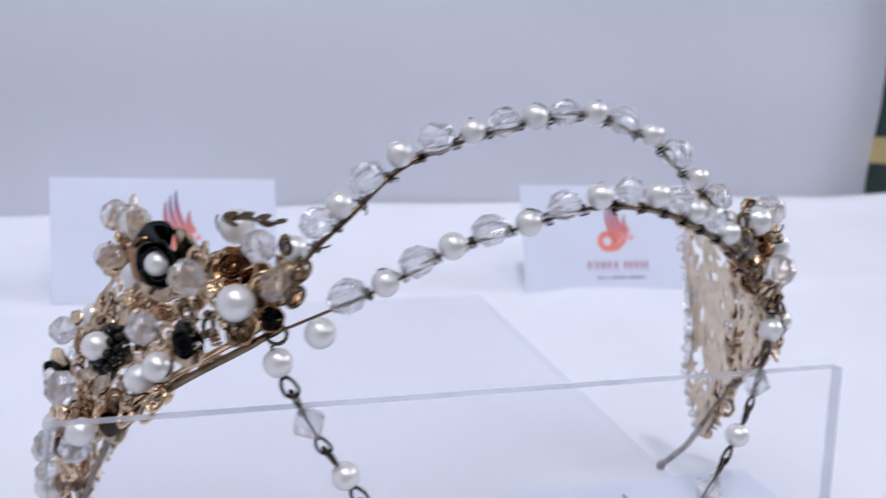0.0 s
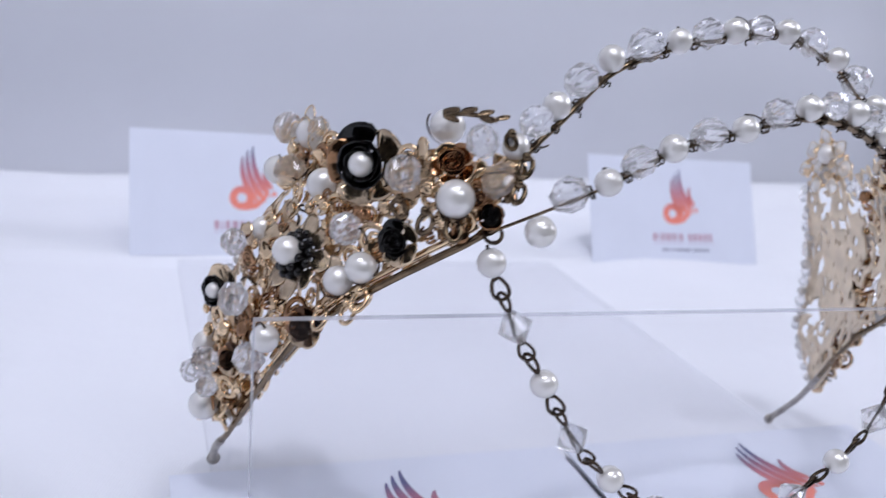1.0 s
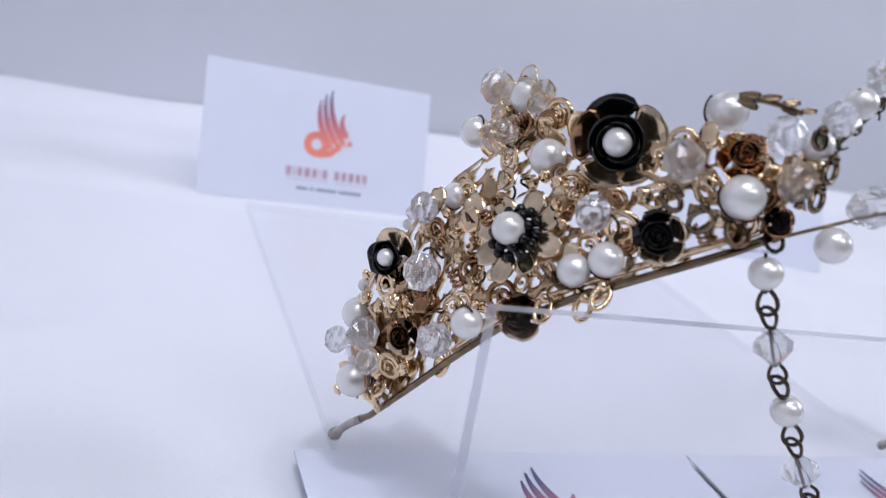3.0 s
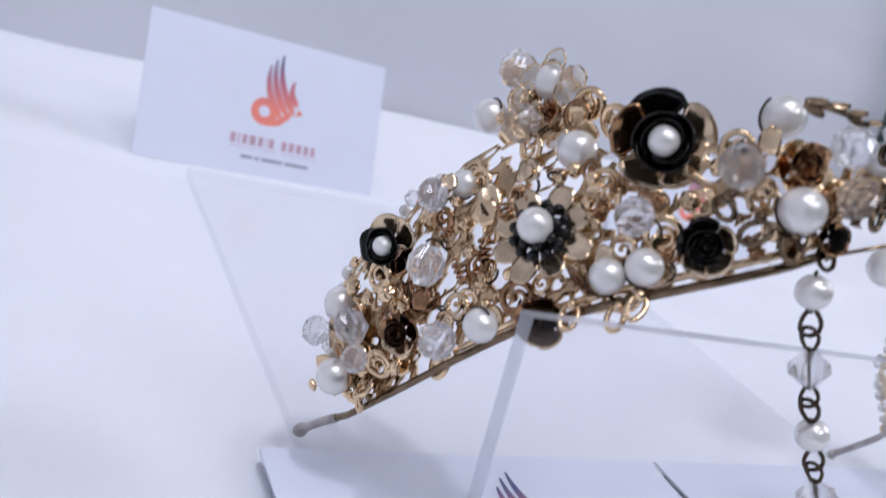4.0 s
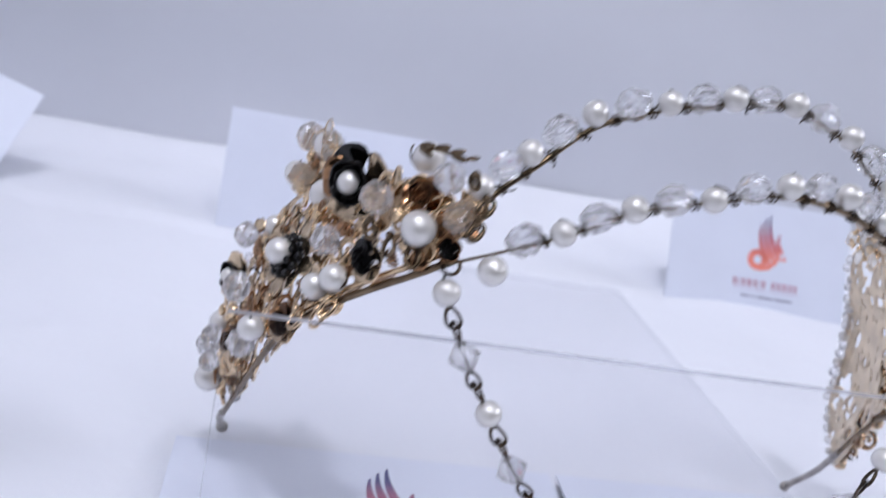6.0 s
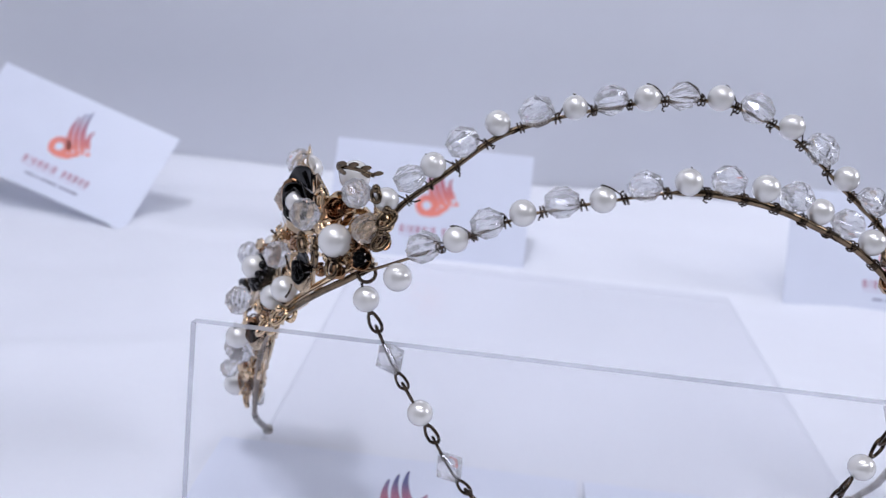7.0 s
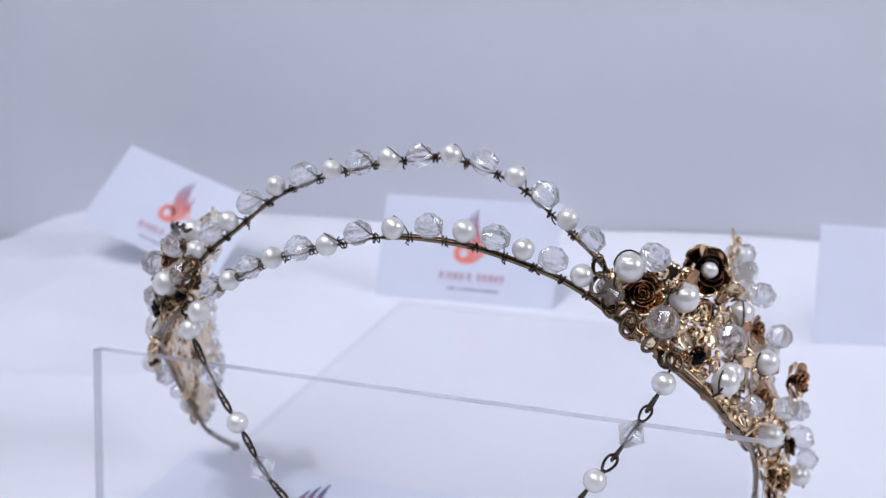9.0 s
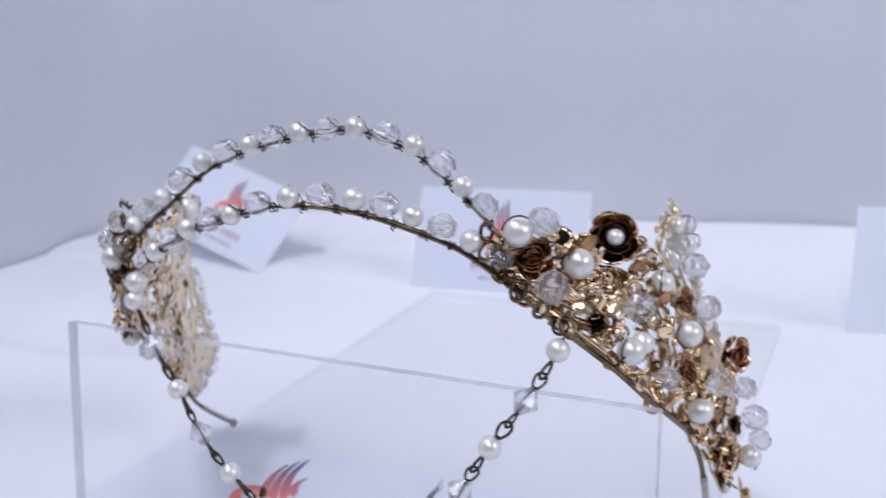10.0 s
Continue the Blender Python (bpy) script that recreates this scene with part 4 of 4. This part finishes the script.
L_PEARLS = [(36.0, 77.3, 3.1, -9), (27.5, 69.8, 2.8, -6), (46.75, 68.5, 3.1, -5.75), (29.5, 58.6, 2.3, -2.5), (76.0, 80.1, 2.95, -6.5),
            (80.5, 69.2, 3.05, 1.25), (60.2, 53.8, 2.55, 0.9), (64.5, 56.5, 2.65, 0.5), (46.0, 41.3, 2.6, 4.75), (11.2, 31.4, 3.1, 2), (17.7, 20.6, 3.2, 4.2)]
L_CRYSTALS = [(23.5, 26.3, 2.4, 4.2), (29.5, 78.1, 2.9, -8.5), (40.6, 78.4, 2.3, -9.5), (83.9, 78.2, 2.8, -0.5), (35.3, 70.1, 3.3, -6.5), (28.8, 56, 2.6, 1.5),
              (32.8, 45.8, 3.1, 3), (72.2, 72.5, 3.1, 0), (61.4, 62.6, 2.9, -0.5), (19.5, 30.4, 3.0, 3.2), (10, 25.6, 2.6, 3.2), (38.1, 35.6, 3.2, 2)]
L_FLOWERS = [(60.6, 73.1, 7.0, -4.6, ROSE_BLACK, 17, 0.0), (71.2, 61.5, 4.0, 0, ROSE_SMALL, 0, 0), (20.6, 45, 5.4, 2.0, ROSE_PALE, 16, 0.08), (29.5, 33.1, 3.5, 3, ROSE_BROWN, 20, 0.1),
             (79.3, 74.3, 3.7, -0.8, ROSE_BRONZE, 10, 0.35), (53.4, 44.6, 3.8, 1.5, ROSE_BROWN, 20, 0.1), (48.6, 56.4, 5.6, 0.4, DAISY, 4, 0.4), (85.8, 66.8, 2.3, 0.5, ROSE_DARK, 0, 0.2)]
L_CURLS = [(22.5, 17.6, 1.2), (90.5, 74.6, 1.4), (89.7, 70.6, 1.3), (88.1, 78.4, 1.0), (65.2, 51.2, 1.4), (63.0, 48.8, 1.4), (57, 46.8, 1.5), (76.1, 65.0, 1.7), (71.8, 66.9, 1.4), (80.5, 64.4, 1.5)]
spray(LEFT, "side_spray", 11, L_PEARLS, L_CRYSTALS, L_FLOWERS, L_CURLS, (36, 75, -8), 12, 89)


def leaf_twig(wing, steps):
    """A twig of small folded leaves along the upper rim."""
    bm = bmesh.new()
    tube(bm, [wing.place(a, z, -1) * MM for a, z in steps], 0.4 * MM, 6)
    twig = part("leaf_twig", bm, BRASS, tiara, "twig of small aged brass leaves")
    for k, (a, z) in enumerate(steps):
        t = wing.plan.way(a)
        for sg in ((1,) if k % 2 else (1, -1)):
            n = (wing.out(a) + Vector((0, 0, 0.5 * sg))).normalized()
            y = (t + Vector((0, 0, 0.16 * sg - 0.05))).normalized()
            x = y.cross(n).normalized()
            part("petal", SLIM_LEAF, parent=twig, m=axes((wing.place(a, z, -1) + t * 0.9 + Vector((0, 0, 0.5 * sg))) * MM, x, y, x.cross(y), (3.0 - 0.3 * k) * MM))


leaf_twig(LEFT, ((77.7, 82.0), (80.6, 82.2), (83.4, 82.0), (86.0, 81.4)))

R_PEARLS = [(76.5, 80.8, 3.0, 0.5), (64.2, 74.7, 3.1, -1), (52.5, 56.6, 2.9, 0.5), (34.8, 57.9, 2.9, 1.5), (16.2, 74.4, 2.6, -7), (19.1, 79.1, 2.6, -9.5), (37.5, 68.4, 2.7, -4),
            (30.5, 40.2, 2.8, 3), (11.5, 24.8, 2.7, 9.3), (48.5, 57.6, 2.5, -0.5), (26, 58.5, 2.3, 0.5)]
R_CRYSTALS = [(71.6, 82.9, 3.0, -1.5), (23.5, 70.7, 3.2, -4), (48.5, 64.8, 3.4, -3), (28, 62.6, 3.0, 1), (70, 70.6, 3.5, 0.5), (15, 79, 2.6, -9), (8.6, 33.1, 3.4, 8),
              (10, 28.5, 2.8, 9.5), (43, 50, 2.7, 0.5), (27, 46, 3.0, 4), (33, 73, 2.6, -6), (22, 75.5, 2.6, -8.5), (14, 42, 2.8, 6), (12.5, 75, 2.4, -8)]
R_FLOWERS = [(51.5, 78.6, 5.7, -7.0, ROSE_OPEN, -32, 0.25), (73.6, 75.3, 4.4, -1, ROSE_BRONZE, 0, 0.3), (20.0, 51.0, 4.6, 6.0, ROSE_BRONZE, -25, 0.1), (36, 49.7, 4.4, 1, ROSE_BRONZE, 0, 0.2),
             (31, 63.6, 4.0, -2.5, ROSE_BRONZE, 0, 0.1), (17, 33.8, 3.8, 5.5, ROSE_BROWN, 0, 0.1), (60.2, 62.8, 2.6, -0.8, ROSE_DARK, 0, -0.2)]
R_CURLS = [(82.5, 80.8, 1.5), (82.3, 77.2, 1.7), (80.0, 73.2, 1.8), (76.2, 69.6, 1.9), (71.6, 66.2, 1.8), (66.8, 62.6, 1.7), (46, 47.6, 1.5), (50.5, 50.3, 1.4), (40, 44.2, 1.5)]
spray(RIGHT, "side_spray", 23, R_PEARLS, R_CRYSTALS, R_FLOWERS, R_CURLS, (19, 77, -9.5), 9, 80, 1.35)


# ---- hanging bead chain between the sides
def link_mesh():
    """A bent wire eye, pear shaped, unit long."""
    bm = bmesh.new()
    pts = [(0.64 * math.sin(t) * (1 + 0.3 * math.cos(t)), 0, math.cos(t)) for t in [math.tau * k / 16 for k in range(16)]]
    tube(bm, pts, 0.16, 6, True)
    return mesh_of(bm, "wire_eye", WIRE)


def bead_chain():
    a, b = Vector((20.6, 134.4, 63.5)), Vector((124.2, 144.4, 62.0))
    path = Path(spline([a, (20.9, 134.7, 59.3), (26.3, 135.4, 48.4), (32.4, 136, 38.9), (45, 136.7, 22.5), (72, 137, 8.5), (100, 137, 21.5), (112, 137.6, 37.4),
                        (118.6, 140.6, 47.6), (123.9, 143.9, 57.7), b]))
    gap = 11.8
    half_n = int((path.length / 2 - 4.2) / gap)
    stops = [(4.2 + gap * k, k % 2) for k in range(half_n + 1)]
    stops += [(path.length - l, k) for l, k in stops[::-1]]
    bm = bmesh.new()
    tube(bm, ring_points((a + Vector((0, 0, 0.6))) * MM, (1, 0, 0), (0, 0.4, 0.9), 1.6 * MM, 14), 0.34 * MM, 6, True)
    root = part("bead_chain", bm, WIRE, tiara, "drooping chain of pearls and crystals on wire eyes")
    bm = bmesh.new()
    tube(bm, ring_points((b + Vector((0, 0, 0.6))) * MM, (1, 0, 0), (0, 0.4, 0.9), 1.6 * MM, 14), 0.34 * MM, 6, True)
    part("jump_ring", bm, WIRE, root)
    eye = link_mesh()
    for i, (l, kind) in enumerate(stops):
        w, p = path.way(l), path(l)
        half = 2.95 if kind else 2.55
        if kind:
            put_crystal(root, p, 3.0, w, BICONE_ME, i * 0.7)
        else:
            put_pearl(root, p, 2.4)
        bm = bmesh.new()
        tube(bm, [(p - w * (half + 0.5)) * MM, (p + w * (half + 0.5)) * MM], 0.27 * MM, 6)
        part("pin", bm, WIRE, root)
        for sg in (1, -1):
            if (i == 0 and sg < 0) or (i == len(stops) - 1 and sg > 0):
                continue
            span = gap / 2 - half + 0.75
            c = path(l + sg * (half + span * 0.5 - 0.1))
            d = path.way(l + sg * (half + span * 0.5)) * sg
            spin = 0.5 if sg > 0 else 1.9
            m = axes(c * MM, Matrix.Rotation(spin, 3, d) @ d.cross(Vector((0, 1, 0.1))).normalized(), Matrix.Rotation(spin + math.pi / 2, 3, d) @ d.cross(Vector((0, 1, 0.1))).normalized(), d, span * 0.5 * MM)
            part("wire_eye", eye, parent=root, m=m)
    put_pearl(root, (26.6, 130.0, 65.0), 2.5)


bead_chain()


# ---------------------------------------------------------------- dark box at the far end of the shelf
def gift_box():
    c = (600, 541)
    root = thing("gift_box", BASIS @ Matrix.Translation(Vector((c[0], c[1], shelf_z(541) - 2)) * MM), "dark green tapered box with a gold band against the wall", "box")
    def ringpts(z, k):
        w, d = 54 * (1 - 0.0016 * z) * k, 24 * (1 - 0.0008 * z) * k
        return [Vector((x * w, y * d, z)) * MM for x, y in ((-1, -1), (1, -1), (1, 1), (-1, 1))]
    bm = bmesh.new()
    rows = [[bm.verts.new(p) for p in ringpts(z, 1)] for z in (0, 28, 52, 240)]
    grid_faces(bm, rows, 0, True)
    bm.faces.new(rows[0][::-1])
    bm.faces.new(rows[-1])
    bmesh.ops.bevel(bm, geom=[e for e in bm.edges if abs(e.verts[0].co.z - e.verts[1].co.z) > 0.01], offset=0.002, segments=2, affect="EDGES")
    part("box_body", bm, DARK_GREEN, root, smooth=False)
    bm = bmesh.new()
    rows = [[bm.verts.new(p) for p in ringpts(z, 1.015)] for z in (30, 50)]
    grid_faces(bm, rows, 0, True)
    part("gold_band", bm, GOLD_PAPER, root, "gold paper band", smooth=False)


gift_box()
